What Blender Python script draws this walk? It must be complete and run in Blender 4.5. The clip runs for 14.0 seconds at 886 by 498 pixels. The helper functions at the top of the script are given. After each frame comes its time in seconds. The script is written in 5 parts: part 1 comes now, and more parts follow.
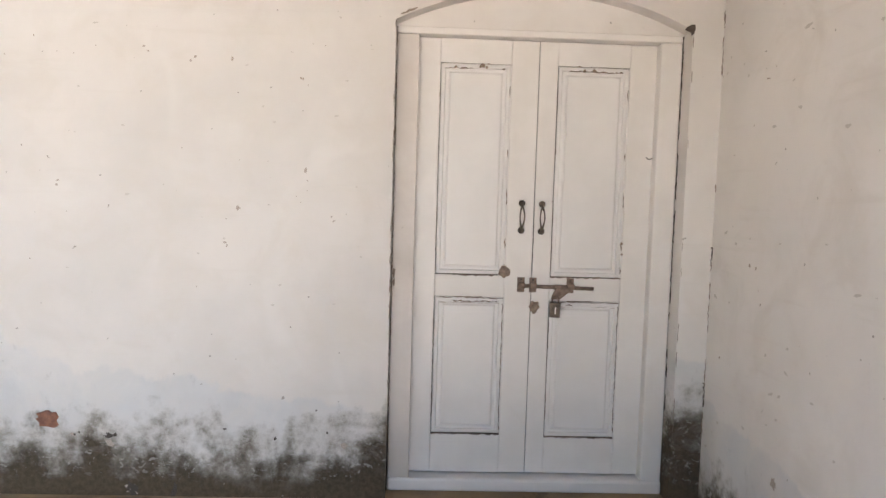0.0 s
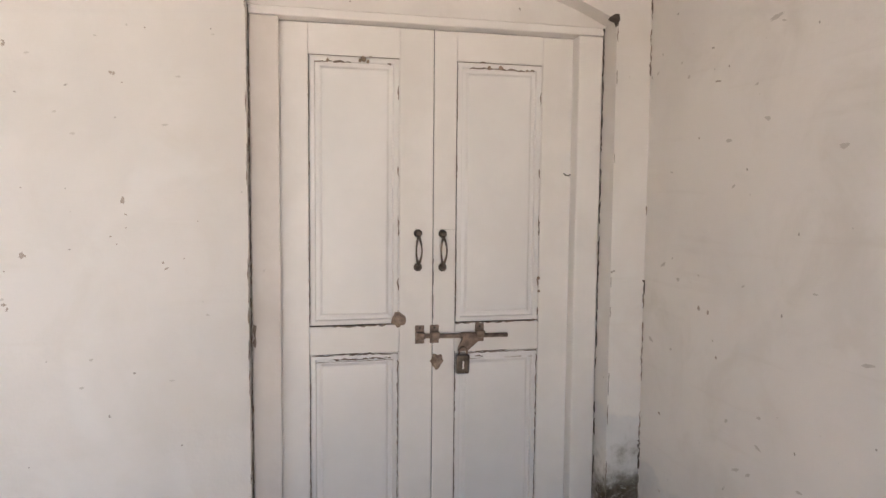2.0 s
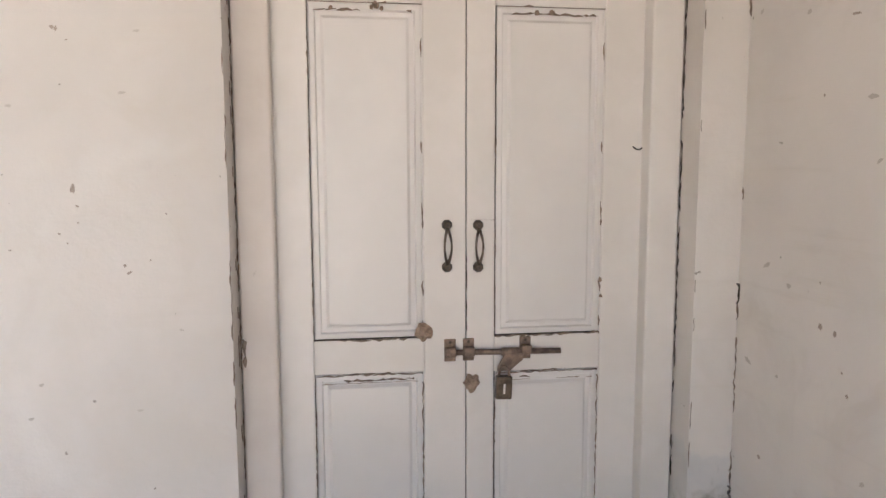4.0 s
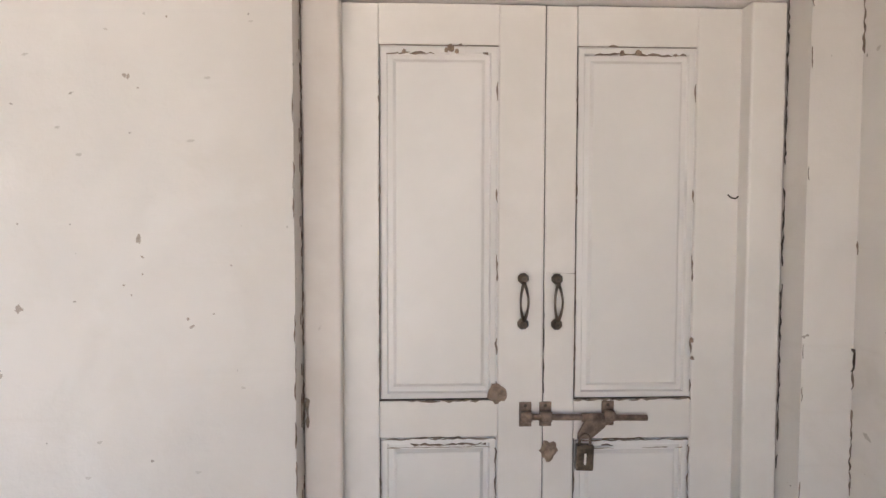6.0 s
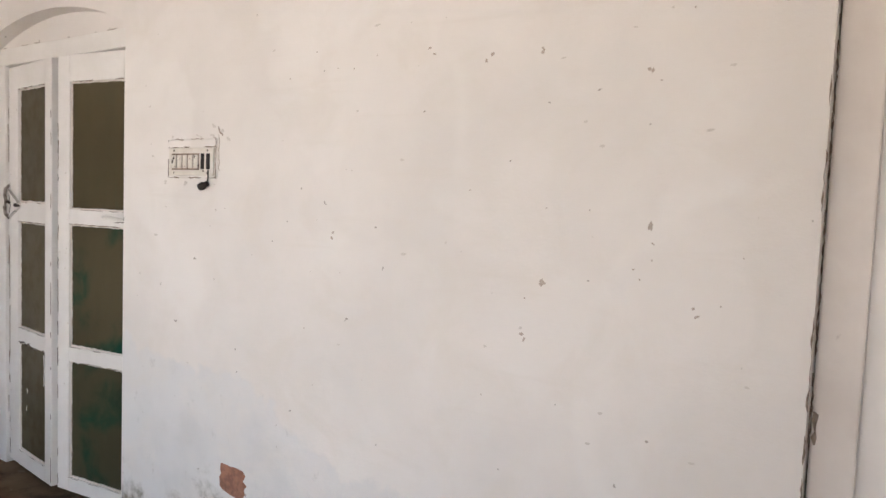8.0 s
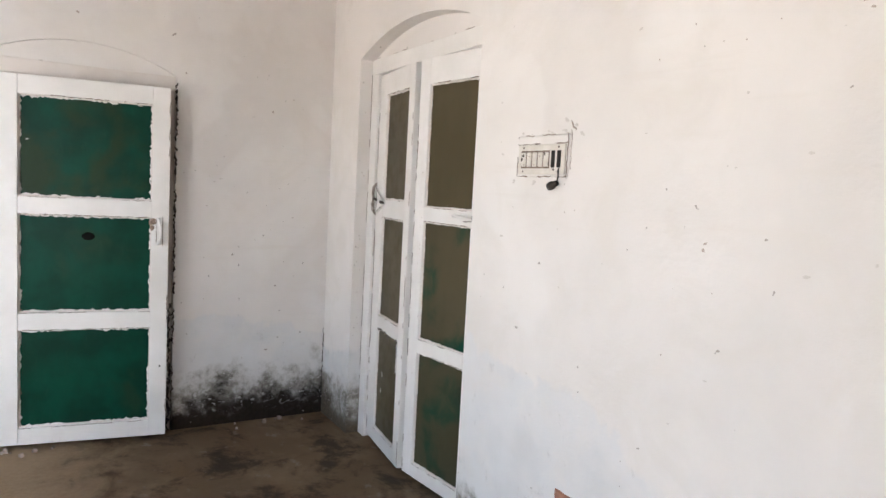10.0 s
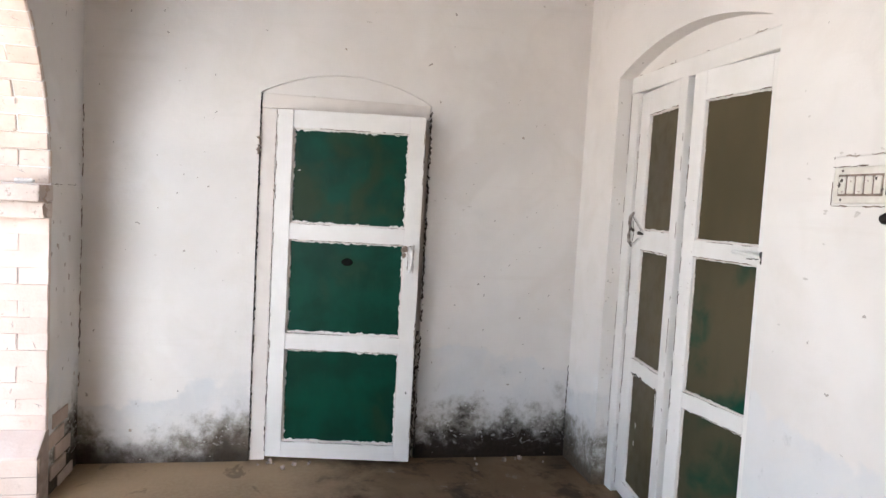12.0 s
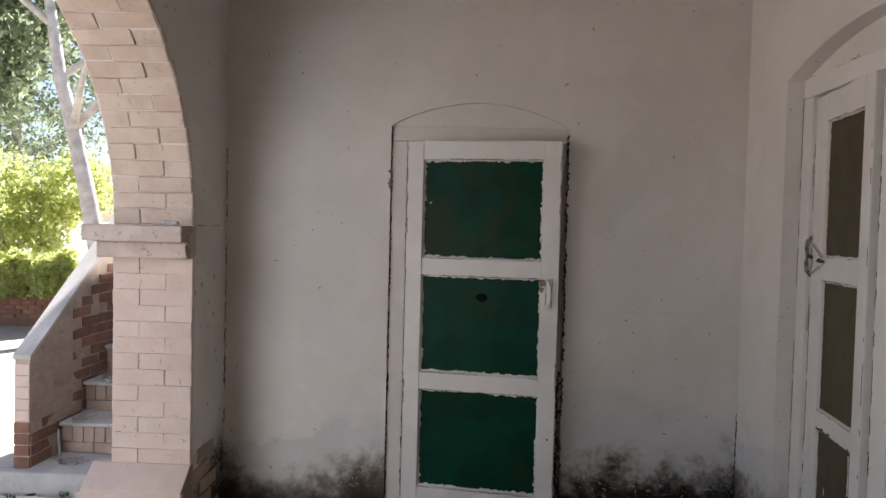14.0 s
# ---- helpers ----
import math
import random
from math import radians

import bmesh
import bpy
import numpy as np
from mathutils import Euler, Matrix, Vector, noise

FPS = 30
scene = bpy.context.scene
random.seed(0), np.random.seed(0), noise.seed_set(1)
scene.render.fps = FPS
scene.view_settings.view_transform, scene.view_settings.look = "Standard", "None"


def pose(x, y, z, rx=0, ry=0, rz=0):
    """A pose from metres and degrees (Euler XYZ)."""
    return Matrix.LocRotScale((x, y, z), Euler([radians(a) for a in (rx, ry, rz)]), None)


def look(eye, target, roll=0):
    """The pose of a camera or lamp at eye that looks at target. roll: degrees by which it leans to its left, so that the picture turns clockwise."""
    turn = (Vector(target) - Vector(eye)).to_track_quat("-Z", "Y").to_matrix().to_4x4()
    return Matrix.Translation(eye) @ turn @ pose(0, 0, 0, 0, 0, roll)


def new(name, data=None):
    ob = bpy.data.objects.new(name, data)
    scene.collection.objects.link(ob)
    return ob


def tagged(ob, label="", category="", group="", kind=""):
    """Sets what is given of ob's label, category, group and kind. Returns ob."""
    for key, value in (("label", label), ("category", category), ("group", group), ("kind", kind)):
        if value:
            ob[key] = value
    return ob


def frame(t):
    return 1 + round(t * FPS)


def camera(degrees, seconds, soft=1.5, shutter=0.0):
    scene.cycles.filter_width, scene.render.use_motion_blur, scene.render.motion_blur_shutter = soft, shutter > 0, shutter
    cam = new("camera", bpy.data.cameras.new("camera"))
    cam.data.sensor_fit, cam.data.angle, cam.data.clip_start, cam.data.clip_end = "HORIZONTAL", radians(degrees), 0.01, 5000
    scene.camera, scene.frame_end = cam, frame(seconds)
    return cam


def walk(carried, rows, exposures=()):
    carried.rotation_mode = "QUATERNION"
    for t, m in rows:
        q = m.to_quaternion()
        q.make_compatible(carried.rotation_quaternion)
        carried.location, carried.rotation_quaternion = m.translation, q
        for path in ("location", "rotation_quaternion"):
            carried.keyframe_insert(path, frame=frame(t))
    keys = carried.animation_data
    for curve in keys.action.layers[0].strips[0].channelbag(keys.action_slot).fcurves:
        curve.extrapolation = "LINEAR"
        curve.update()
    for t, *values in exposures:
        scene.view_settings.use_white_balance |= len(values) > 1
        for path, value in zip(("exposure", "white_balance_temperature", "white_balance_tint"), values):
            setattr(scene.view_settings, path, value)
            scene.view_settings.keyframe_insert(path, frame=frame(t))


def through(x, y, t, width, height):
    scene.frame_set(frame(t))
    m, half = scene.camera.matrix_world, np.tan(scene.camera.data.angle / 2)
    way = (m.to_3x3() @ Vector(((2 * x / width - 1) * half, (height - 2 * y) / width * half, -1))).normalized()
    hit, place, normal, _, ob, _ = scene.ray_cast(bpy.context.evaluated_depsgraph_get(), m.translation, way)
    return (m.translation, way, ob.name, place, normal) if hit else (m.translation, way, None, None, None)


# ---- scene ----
cam = camera(66.5, 14.0, 1.5)
PATH = [
    (0, (0.639, -2.942, 1.331), (0.706, -0.948, 1.194), 1.7),
    (0.5, (0.677, -2.704, 1.347), (0.911, -0.721, 1.23), -2.0),
    (1, (0.717, -2.511, 1.431), (1.005, -0.536, 1.29), 1.3),
    (1.5, (0.673, -2.38, 1.465), (1.095, -0.43, 1.324), -0.1),
    (2, (0.645, -2.274, 1.467), (1.085, -0.329, 1.317), 0.5),
    (2.5, (0.673, -2.131, 1.477), (0.982, -0.158, 1.366), -0.0),
    (3, (0.754, -2.004, 1.481), (0.976, -0.02, 1.355), -0.1),
    (3.2, (0.776, -1.962, 1.484), (1.04, 0.015, 1.335), -0.3),
    (5.3, (0.847, -1.652, 1.478), (1.1, 0.316, 1.234), 0.1),
    (5.5, (0.836, -1.652, 1.491), (1.076, 0.321, 1.269), 0.7),
    (6, (0.797, -1.666, 1.515), (0.889, 0.329, 1.409), 0.1),
    (6.5, (0.732, -1.674, 1.522), (0.445, 0.299, 1.376), -0.1),
    (6.8, (0.691, -1.697, 1.514), (0.138, 0.219, 1.357), 0.2),
    (7, (0.687, -1.707, 1.494), (-0.012, 0.162, 1.364), 0.5),
    (7.2, (0.685, -1.719, 1.489), (-0.147, 0.096, 1.371), 0.9),
    (9.3, (0.374, -1.625, 1.477), (-0.954, -0.14, 1.3), 2.1),
    (9.5, (0.351, -1.602, 1.477), (-1.093, -0.228, 1.306), 2.1),
    (9.6, (0.341, -1.594, 1.484), (-1.164, -0.288, 1.306), 2.4),
    (9.7, (0.323, -1.578, 1.49), (-1.239, -0.345, 1.293), 2.5),
    (10, (0.31, -1.551, 1.487), (-1.406, -0.538, 1.312), 3.1),
    (10.5, (0.308, -1.536, 1.491), (-1.563, -0.85, 1.323), 1.7),
    (11, (0.253, -1.553, 1.477), (-1.658, -1.0, 1.27), 1.6),
    (11.5, (0.114, -1.522, 1.485), (-1.83, -1.085, 1.308), 2.2),
    (12, (0.025, -1.557, 1.497), (-1.933, -1.174, 1.36), 3.2),
    (12.5, (0.007, -1.61, 1.494), (-1.957, -1.258, 1.363), 2.7),
    (13, (-0.073, -1.553, 1.493), (-2.062, -1.377, 1.382), 1.9),
    (13.5, (-0.158, -1.472, 1.512), (-2.156, -1.477, 1.423), 2.3),
    (14, (-0.196, -1.429, 1.501), (-2.194, -1.506, 1.437), 1.4),
]
EXPOSURES = [(0.0, 3.2, 6350, 13), (1.0, 3.1, 6500, 15), (3.0, 3.08, 6450, 15), (5.5, 3.17, 6300, 14), (6.0, 3.1, 6300, 14), (7.0, 2.96, 6450, 16), (9.5, 3.2, 6200, 12),
             (11.5, 3.38, 6000, 12), (12.5, 3.25, 6100, 13), (13.0, 3.07, 6150, 14), (13.5, 2.58, 6200, 14), (14.0, 1.88, 6350, 16)]
walk(cam, [(t, look(eye, target, roll)) for t, eye, target, roll in PATH], EXPOSURES)

# ---- light ----
world = bpy.data.worlds.new("sky")
scene.world = world
world.use_nodes = True
wn = world.node_tree
sky = wn.nodes.new("ShaderNodeTexSky")
sky.sky_type = "NISHITA"
sky.sun_disc = False
sky.sun_elevation = radians(46)
sky.sun_rotation = radians(-71.6)
wn.nodes["Background"].inputs[1].default_value = 0.05
wn.links.new(sky.outputs[0], wn.nodes["Background"].inputs[0])
sun = new("sun", bpy.data.lights.new("sun", "SUN"))
sun.data.energy = 5.0
sun.data.angle = radians(0.53)
sun.data.color = (1.0, 0.95, 0.88)
sun.matrix_world = look((-6.59, 2.195, 7.19), (0, 0, 0))

# ---- materials ----


class Net:
    """A small helper for node materials."""

    def __init__(self, name, rough=0.7, metal=0.0):
        self.m = bpy.data.materials.new(name)
        self.m.use_nodes = True
        self.t = self.m.node_tree
        self.b = self.t.nodes["Principled BSDF"]
        self.b.inputs["Roughness"].default_value = rough
        self.b.inputs["Metallic"].default_value = metal
        self.co = self.t.nodes.new("ShaderNodeTexCoord").outputs["Object"]

    def link(self, a, b):
        self.t.links.new(a, b)

    def put(self, socket, v):
        if isinstance(v, bpy.types.NodeSocket):
            self.link(v, socket)
        elif isinstance(v, tuple) and len(v) == 3 and socket.type == "RGBA":
            socket.default_value = (*v, 1)
        else:
            socket.default_value = v

    def noise(self, scale, detail=4, rough=0.55, stretch=None, warp=0.0):
        n = self.t.nodes.new("ShaderNodeTexNoise")
        n.inputs["Scale"].default_value = scale
        n.inputs["Detail"].default_value = detail
        n.inputs["Roughness"].default_value = rough
        n.inputs["Distortion"].default_value = warp
        src = self.co
        if stretch:
            mp = self.t.nodes.new("ShaderNodeMapping")
            mp.inputs["Scale"].default_value = stretch
            self.link(src, mp.inputs[0])
            src = mp.outputs[0]
        self.link(src, n.inputs["Vector"])
        return n.outputs["Fac"]

    def math(self, op, a, b=0.0, c=0.0, clamp=False):
        n = self.t.nodes.new("ShaderNodeMath")
        n.operation = op
        n.use_clamp = clamp
        for i, v in enumerate((a, b, c)):
            self.put(n.inputs[i], v)
        return n.outputs[0]

    def ramp(self, v, lo, hi, to0=0.0, to1=1.0):
        n = self.t.nodes.new("ShaderNodeMapRange")
        n.interpolation_type = "SMOOTHSTEP"
        for i, x in enumerate((v, lo, hi, to0, to1)):
            self.put(n.inputs[i], x)
        return n.outputs[0]

    def mix(self, f, a, b):
        n = self.t.nodes.new("ShaderNodeMix")
        n.data_type = "RGBA"
        self.put(n.inputs[0], f)
        self.put(n.inputs[6], a)
        self.put(n.inputs[7], b)
        return n.outputs[2]

    def axis(self, i):
        n = self.t.nodes.new("ShaderNodeSeparateXYZ")
        self.link(self.co, n.inputs[0])
        return n.outputs[i]

    def curve(self, v, stops):
        """Piecewise-linear height over a coordinate."""
        lo, hi = stops[0][0], stops[-1][0]
        n = self.t.nodes.new("ShaderNodeValToRGB")
        self.put(n.inputs[0], self.math("DIVIDE", self.math("SUBTRACT", v, lo), hi - lo))
        e = n.color_ramp.elements
        while len(e) < len(stops):
            e.new(0.5)
        for k, (x, y) in enumerate(stops):
            e[k].position = (x - lo) / (hi - lo)
            e[k].color = (y, y, y, 1)
        return n.outputs[0]

    def random(self):
        return self.t.nodes.new("ShaderNodeObjectInfo").outputs["Random"]

    def shifted(self):
        """Object coordinates moved by a random step, so that pieces on one mesh differ."""
        a = self.t.nodes.new("ShaderNodeVectorMath")
        self.link(self.co, a.inputs[0])
        b = self.t.nodes.new("ShaderNodeCombineXYZ")
        for i, k in enumerate((37.0, 53.0, 71.0)):
            self.link(self.math("MULTIPLY", self.random(), k), b.inputs[i])
        self.link(b.outputs[0], a.inputs[1])
        return a.outputs[0]

    def done(self, color, bump=None, strength=0.3, distance=0.01, rough=None):
        self.put(self.b.inputs["Base Color"], color)
        if rough is not None:
            self.put(self.b.inputs["Roughness"], rough)
        if bump is not None:
            n = self.t.nodes.new("ShaderNodeBump")
            n.inputs["Strength"].default_value = strength
            n.inputs["Distance"].default_value = distance
            self.put(n.inputs["Height"], bump)
            self.link(n.outputs[0], self.b.inputs["Normal"])
        return self.m


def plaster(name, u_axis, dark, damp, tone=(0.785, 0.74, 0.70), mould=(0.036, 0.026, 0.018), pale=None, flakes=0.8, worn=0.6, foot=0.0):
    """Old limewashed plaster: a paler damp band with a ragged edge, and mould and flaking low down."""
    n = Net(name, 0.85)
    n.b.inputs["Specular IOR Level"].default_value = 0.15
    u, z = n.axis(u_axis), n.axis(2)
    big, mid, fine = n.noise(1.3, 5), n.noise(7, 6, 0.65), n.noise(45, 5, 0.7)
    col = n.mix(n.ramp(big, 0.35, 0.7), tone, tuple(c * 0.89 for c in tone))
    col = n.mix(n.ramp(n.noise(3.4, 5, 0.6, None, 0.6), 0.46, 0.68, 0, 0.5), col, (0.70, 0.65, 0.595))
    col = n.mix(n.ramp(n.noise(0.9, 3, 0.5, None, 1.5), 0.52, 0.60, 0, 0.35), col, (0.83, 0.80, 0.77))
    streak = n.noise(3.0, 4, 0.6, (0.5, 0.5, 6.0))
    col = n.mix(n.ramp(streak, 0.56, 0.74, 0, 0.3), col, (0.69, 0.64, 0.585))
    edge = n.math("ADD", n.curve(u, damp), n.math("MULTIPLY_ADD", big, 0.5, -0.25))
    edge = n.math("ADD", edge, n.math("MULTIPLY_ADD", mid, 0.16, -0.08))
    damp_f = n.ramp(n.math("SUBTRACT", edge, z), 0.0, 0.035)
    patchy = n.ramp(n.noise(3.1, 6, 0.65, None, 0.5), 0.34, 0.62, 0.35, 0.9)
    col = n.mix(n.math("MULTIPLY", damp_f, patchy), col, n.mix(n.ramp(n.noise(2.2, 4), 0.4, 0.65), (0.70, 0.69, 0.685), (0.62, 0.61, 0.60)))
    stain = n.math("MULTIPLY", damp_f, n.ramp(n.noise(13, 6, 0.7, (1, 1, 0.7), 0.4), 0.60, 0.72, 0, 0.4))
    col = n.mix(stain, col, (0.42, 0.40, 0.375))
    spots = n.noise(16, 6, 0.75)
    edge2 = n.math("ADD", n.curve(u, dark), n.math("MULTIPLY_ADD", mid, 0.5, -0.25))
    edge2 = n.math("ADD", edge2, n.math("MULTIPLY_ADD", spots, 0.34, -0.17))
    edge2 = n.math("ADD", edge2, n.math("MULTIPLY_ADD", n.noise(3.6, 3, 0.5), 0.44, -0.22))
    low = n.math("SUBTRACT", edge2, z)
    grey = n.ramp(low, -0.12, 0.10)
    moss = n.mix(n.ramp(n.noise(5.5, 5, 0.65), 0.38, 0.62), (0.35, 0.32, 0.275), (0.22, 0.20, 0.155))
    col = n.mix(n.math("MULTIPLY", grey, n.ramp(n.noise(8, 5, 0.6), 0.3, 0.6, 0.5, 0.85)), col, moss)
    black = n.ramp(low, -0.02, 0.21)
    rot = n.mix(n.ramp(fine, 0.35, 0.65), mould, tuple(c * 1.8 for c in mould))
    if pale:
        rot = n.mix(n.ramp(u, *pale), rot, n.mix(n.ramp(mid, 0.35, 0.65), (0.15, 0.125, 0.098), (0.085, 0.068, 0.05)))
    bare = n.ramp(n.noise(9, 5, 0.7, (1, 1, 1.3), 0.9), 0.50, 0.60, 0, worn)
    bare = n.math("MULTIPLY", bare, n.ramp(z, 0.08, 0.2))
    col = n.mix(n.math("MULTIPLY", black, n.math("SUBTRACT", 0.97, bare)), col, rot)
    flake = n.math("MULTIPLY", n.ramp(n.noise(22, 5, 0.6, (1, 1, 1.6), 1.0), 0.59, 0.635), n.ramp(low, -0.02, 0.06))
    flake = n.math("MULTIPLY", flake, n.ramp(z, 0.05, 0.12))
    col = n.mix(n.math("MULTIPLY", flake, flakes), col, (0.60, 0.575, 0.54))
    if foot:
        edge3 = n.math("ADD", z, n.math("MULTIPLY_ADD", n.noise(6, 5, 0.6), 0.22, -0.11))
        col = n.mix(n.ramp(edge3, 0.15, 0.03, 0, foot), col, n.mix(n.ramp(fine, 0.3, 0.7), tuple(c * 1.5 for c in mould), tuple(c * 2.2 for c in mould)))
    speck = n.math("MULTIPLY", n.ramp(n.noise(28, 2, 0.5), 0.735, 0.76), 0.8)
    col = n.mix(speck, col, (0.33, 0.29, 0.25))
    h = n.math("ADD", n.math("MULTIPLY", mid, 0.8), n.math("MULTIPLY", fine, 0.25))
    h = n.math("ADD", h, n.math("MULTIPLY", damp_f, -0.25))
    h = n.math("ADD", h, n.math("MULTIPLY", flake, 0.5))
    return n.done(col, h, 0.35, 0.012)


def surf(name, a, b, scale, rough=0.7, metal=0.0, fine=60, bump=0.25, dirt=None, dirt_at=(0.62, 0.72), stretch=None, vary=0.0):
    n = Net(name, rough, metal)
    if vary:
        n.co = n.shifted()
    big, small = n.noise(scale, 5, 0.6, stretch), n.noise(fine, 4, 0.65, stretch)
    col = n.mix(n.ramp(big, 0.32, 0.68), a, b)
    if vary:
        col = n.mix(n.math("MULTIPLY", n.random(), vary), col, tuple(c * 0.55 for c in b))
    if dirt:
        col = n.mix(n.ramp(n.noise(scale * 3.1, 6, 0.7), *dirt_at, 0, 0.85), col, dirt)
    r = n.ramp(small, 0.2, 0.8, max(rough - 0.1, 0.05), min(rough + 0.1, 1))
    return n.done(col, n.math("ADD", small, big), bump, 0.004, r)


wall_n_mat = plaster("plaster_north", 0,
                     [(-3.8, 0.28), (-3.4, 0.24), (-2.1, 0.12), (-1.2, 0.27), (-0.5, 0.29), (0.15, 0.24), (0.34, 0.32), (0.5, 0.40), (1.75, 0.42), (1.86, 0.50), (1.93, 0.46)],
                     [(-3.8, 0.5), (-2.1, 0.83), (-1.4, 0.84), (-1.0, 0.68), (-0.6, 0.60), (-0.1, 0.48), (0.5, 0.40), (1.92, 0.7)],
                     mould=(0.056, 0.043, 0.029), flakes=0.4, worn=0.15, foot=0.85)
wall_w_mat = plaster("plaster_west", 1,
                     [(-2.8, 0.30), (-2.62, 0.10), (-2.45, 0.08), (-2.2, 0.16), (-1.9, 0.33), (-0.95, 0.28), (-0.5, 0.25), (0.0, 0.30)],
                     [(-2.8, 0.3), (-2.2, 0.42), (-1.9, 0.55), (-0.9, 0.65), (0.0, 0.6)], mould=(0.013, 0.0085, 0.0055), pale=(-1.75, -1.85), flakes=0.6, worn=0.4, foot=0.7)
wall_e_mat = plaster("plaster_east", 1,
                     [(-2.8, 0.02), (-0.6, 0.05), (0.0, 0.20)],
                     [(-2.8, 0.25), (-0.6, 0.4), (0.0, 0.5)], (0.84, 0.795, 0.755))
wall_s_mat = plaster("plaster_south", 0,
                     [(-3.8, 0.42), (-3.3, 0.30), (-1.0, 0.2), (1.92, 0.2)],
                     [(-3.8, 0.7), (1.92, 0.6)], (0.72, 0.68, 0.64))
ceiling_mat = surf("ceiling_dulled", (0.56, 0.53, 0.49), (0.46, 0.43, 0.39), 1.5, 0.9)
white_paint = surf("old_white_gloss_paint", (0.84, 0.80, 0.765), (0.77, 0.73, 0.69), 3.0, 0.42, 0, 35, 0.12, (0.42, 0.36, 0.30), (0.70, 0.80))
panel_paint = surf("panel_white_paint", (0.83, 0.80, 0.775), (0.77, 0.74, 0.715), 2.0, 0.38, 0, 30, 0.10)
bright_paint = surf("white_enamel_paint", (0.80, 0.77, 0.74), (0.72, 0.69, 0.65), 3.0, 0.45, 0, 40, 0.15, (0.45, 0.40, 0.34), (0.70, 0.80))
frame_paint = surf("dingy_frame_paint", (0.76, 0.70, 0.65), (0.66, 0.595, 0.54), 2.5, 0.5, 0, 40, 0.2, (0.25, 0.19, 0.15), (0.66, 0.78))
groove = surf("dark_grime_shade", (0.10, 0.08, 0.065), (0.05, 0.04, 0.033), 9, 0.9)
grime_shade = surf("brown_grime_shade", (0.30, 0.23, 0.18), (0.16, 0.12, 0.09), 30, 0.9)
brass = surf("tarnished_brass", (0.17, 0.135, 0.105), (0.07, 0.056, 0.045), 40, 0.36, 0.8, 120)
rust = surf("rusty_steel", (0.31, 0.225, 0.175), (0.16, 0.115, 0.09), 50, 0.6, 0.5, 150)
jamb_shaded = surf("shaded_jamb_paint", (0.55, 0.49, 0.43), (0.40, 0.34, 0.285), 6, 0.85, 0, 60, 0.4, None, (0.6, 0.7), (1, 1, 0.2))
wood_raw = surf("bare_wood", (0.42, 0.31, 0.235), (0.27, 0.19, 0.14), 40, 0.85, 0, 120, 0.5)
iron_paint = surf("painted_iron_latch", (0.66, 0.62, 0.58), (0.50, 0.46, 0.42), 25, 0.5, 0.1)
fl = Net("dusty_cement_floor", 0.8)
fl.b.inputs["Specular IOR Level"].default_value = 0.2
f_big, f_mid, f_fine = fl.noise(1.3, 4), fl.noise(4.5, 5, 0.6, None, 0.8), fl.noise(40, 4, 0.65)
f_col = fl.mix(fl.ramp(f_big, 0.32, 0.68), (0.34, 0.242, 0.145), (0.26, 0.180, 0.103))
f_col = fl.mix(fl.ramp(f_fine, 0.3, 0.7, 0, 0.35), f_col, (0.39, 0.288, 0.185))
f_col = fl.mix(fl.ramp(f_mid, 0.60, 0.70, 0, 0.6), f_col, (0.11, 0.078, 0.050))
# Floor corner: missing light painted as a dark base, with real stains over it.
corner_shade_stain = fl.math("MULTIPLY", fl.ramp(fl.math("ADD", fl.axis(1), fl.math("MULTIPLY_ADD", f_mid, 0.8, -0.4)), -1.7, -1.0), fl.ramp(fl.axis(0), -1.5, -2.1))
f_col = fl.mix(fl.math("MULTIPLY", corner_shade_stain, fl.ramp(f_big, 0.3, 0.6, 0.5, 0.85)), f_col, (0.105, 0.068, 0.037))
f_col = fl.mix(fl.math("MULTIPLY", corner_shade_stain, fl.ramp(fl.noise(3.6, 6, 0.7, None, 0.25), 0.46, 0.66, 0, 0.85)), f_col, (0.030, 0.021, 0.013))
f_col = fl.mix(fl.math("MULTIPLY", corner_shade_stain, fl.ramp(fl.noise(9, 5, 0.7), 0.60, 0.68, 0, 0.6)), f_col, (0.22, 0.18, 0.14))
floor_mat = fl.done(f_col, fl.math("ADD", f_fine, f_mid), 0.3, 0.006)
brick_arch = surf("weathered_arch_brick", (0.66, 0.54, 0.45), (0.55, 0.43, 0.345), 7, 0.92, 0, 70, 0.6, (0.33, 0.25, 0.20), (0.58, 0.74), None, 0.22)
brick_pink = surf("limewashed_brick", (0.70, 0.575, 0.50), (0.64, 0.50, 0.425), 5, 0.9, 0, 60, 0.5, (0.50, 0.38, 0.31), (0.58, 0.76), None, 0.09)
brown_render = surf("brown_worn_render", (0.50, 0.40, 0.33), (0.39, 0.30, 0.24), 9, 0.95, 0, 60, 0.7, (0.17, 0.12, 0.09), (0.56, 0.72))
mortar = surf("mortar_pale", (0.42, 0.33, 0.28), (0.30, 0.235, 0.195), 18, 0.95, 0, 80, 0.5)
stone_imp = surf("impost_render", (0.62, 0.53, 0.47), (0.50, 0.41, 0.35), 8, 0.9, 0, 60, 0.5, (0.24, 0.19, 0.16), (0.58, 0.70))
brick_red = surf("red_brick", (0.34, 0.18, 0.12), (0.24, 0.12, 0.08), 8, 0.92, 0, 70, 0.6, (0.10, 0.06, 0.045), (0.6, 0.72), None, 0.45)
brick_brown = surf("dusty_brick", (0.52, 0.40, 0.33), (0.42, 0.31, 0.245), 6, 0.92, 0, 70, 0.6, (0.17, 0.12, 0.095), (0.62, 0.76), None, 0.25)
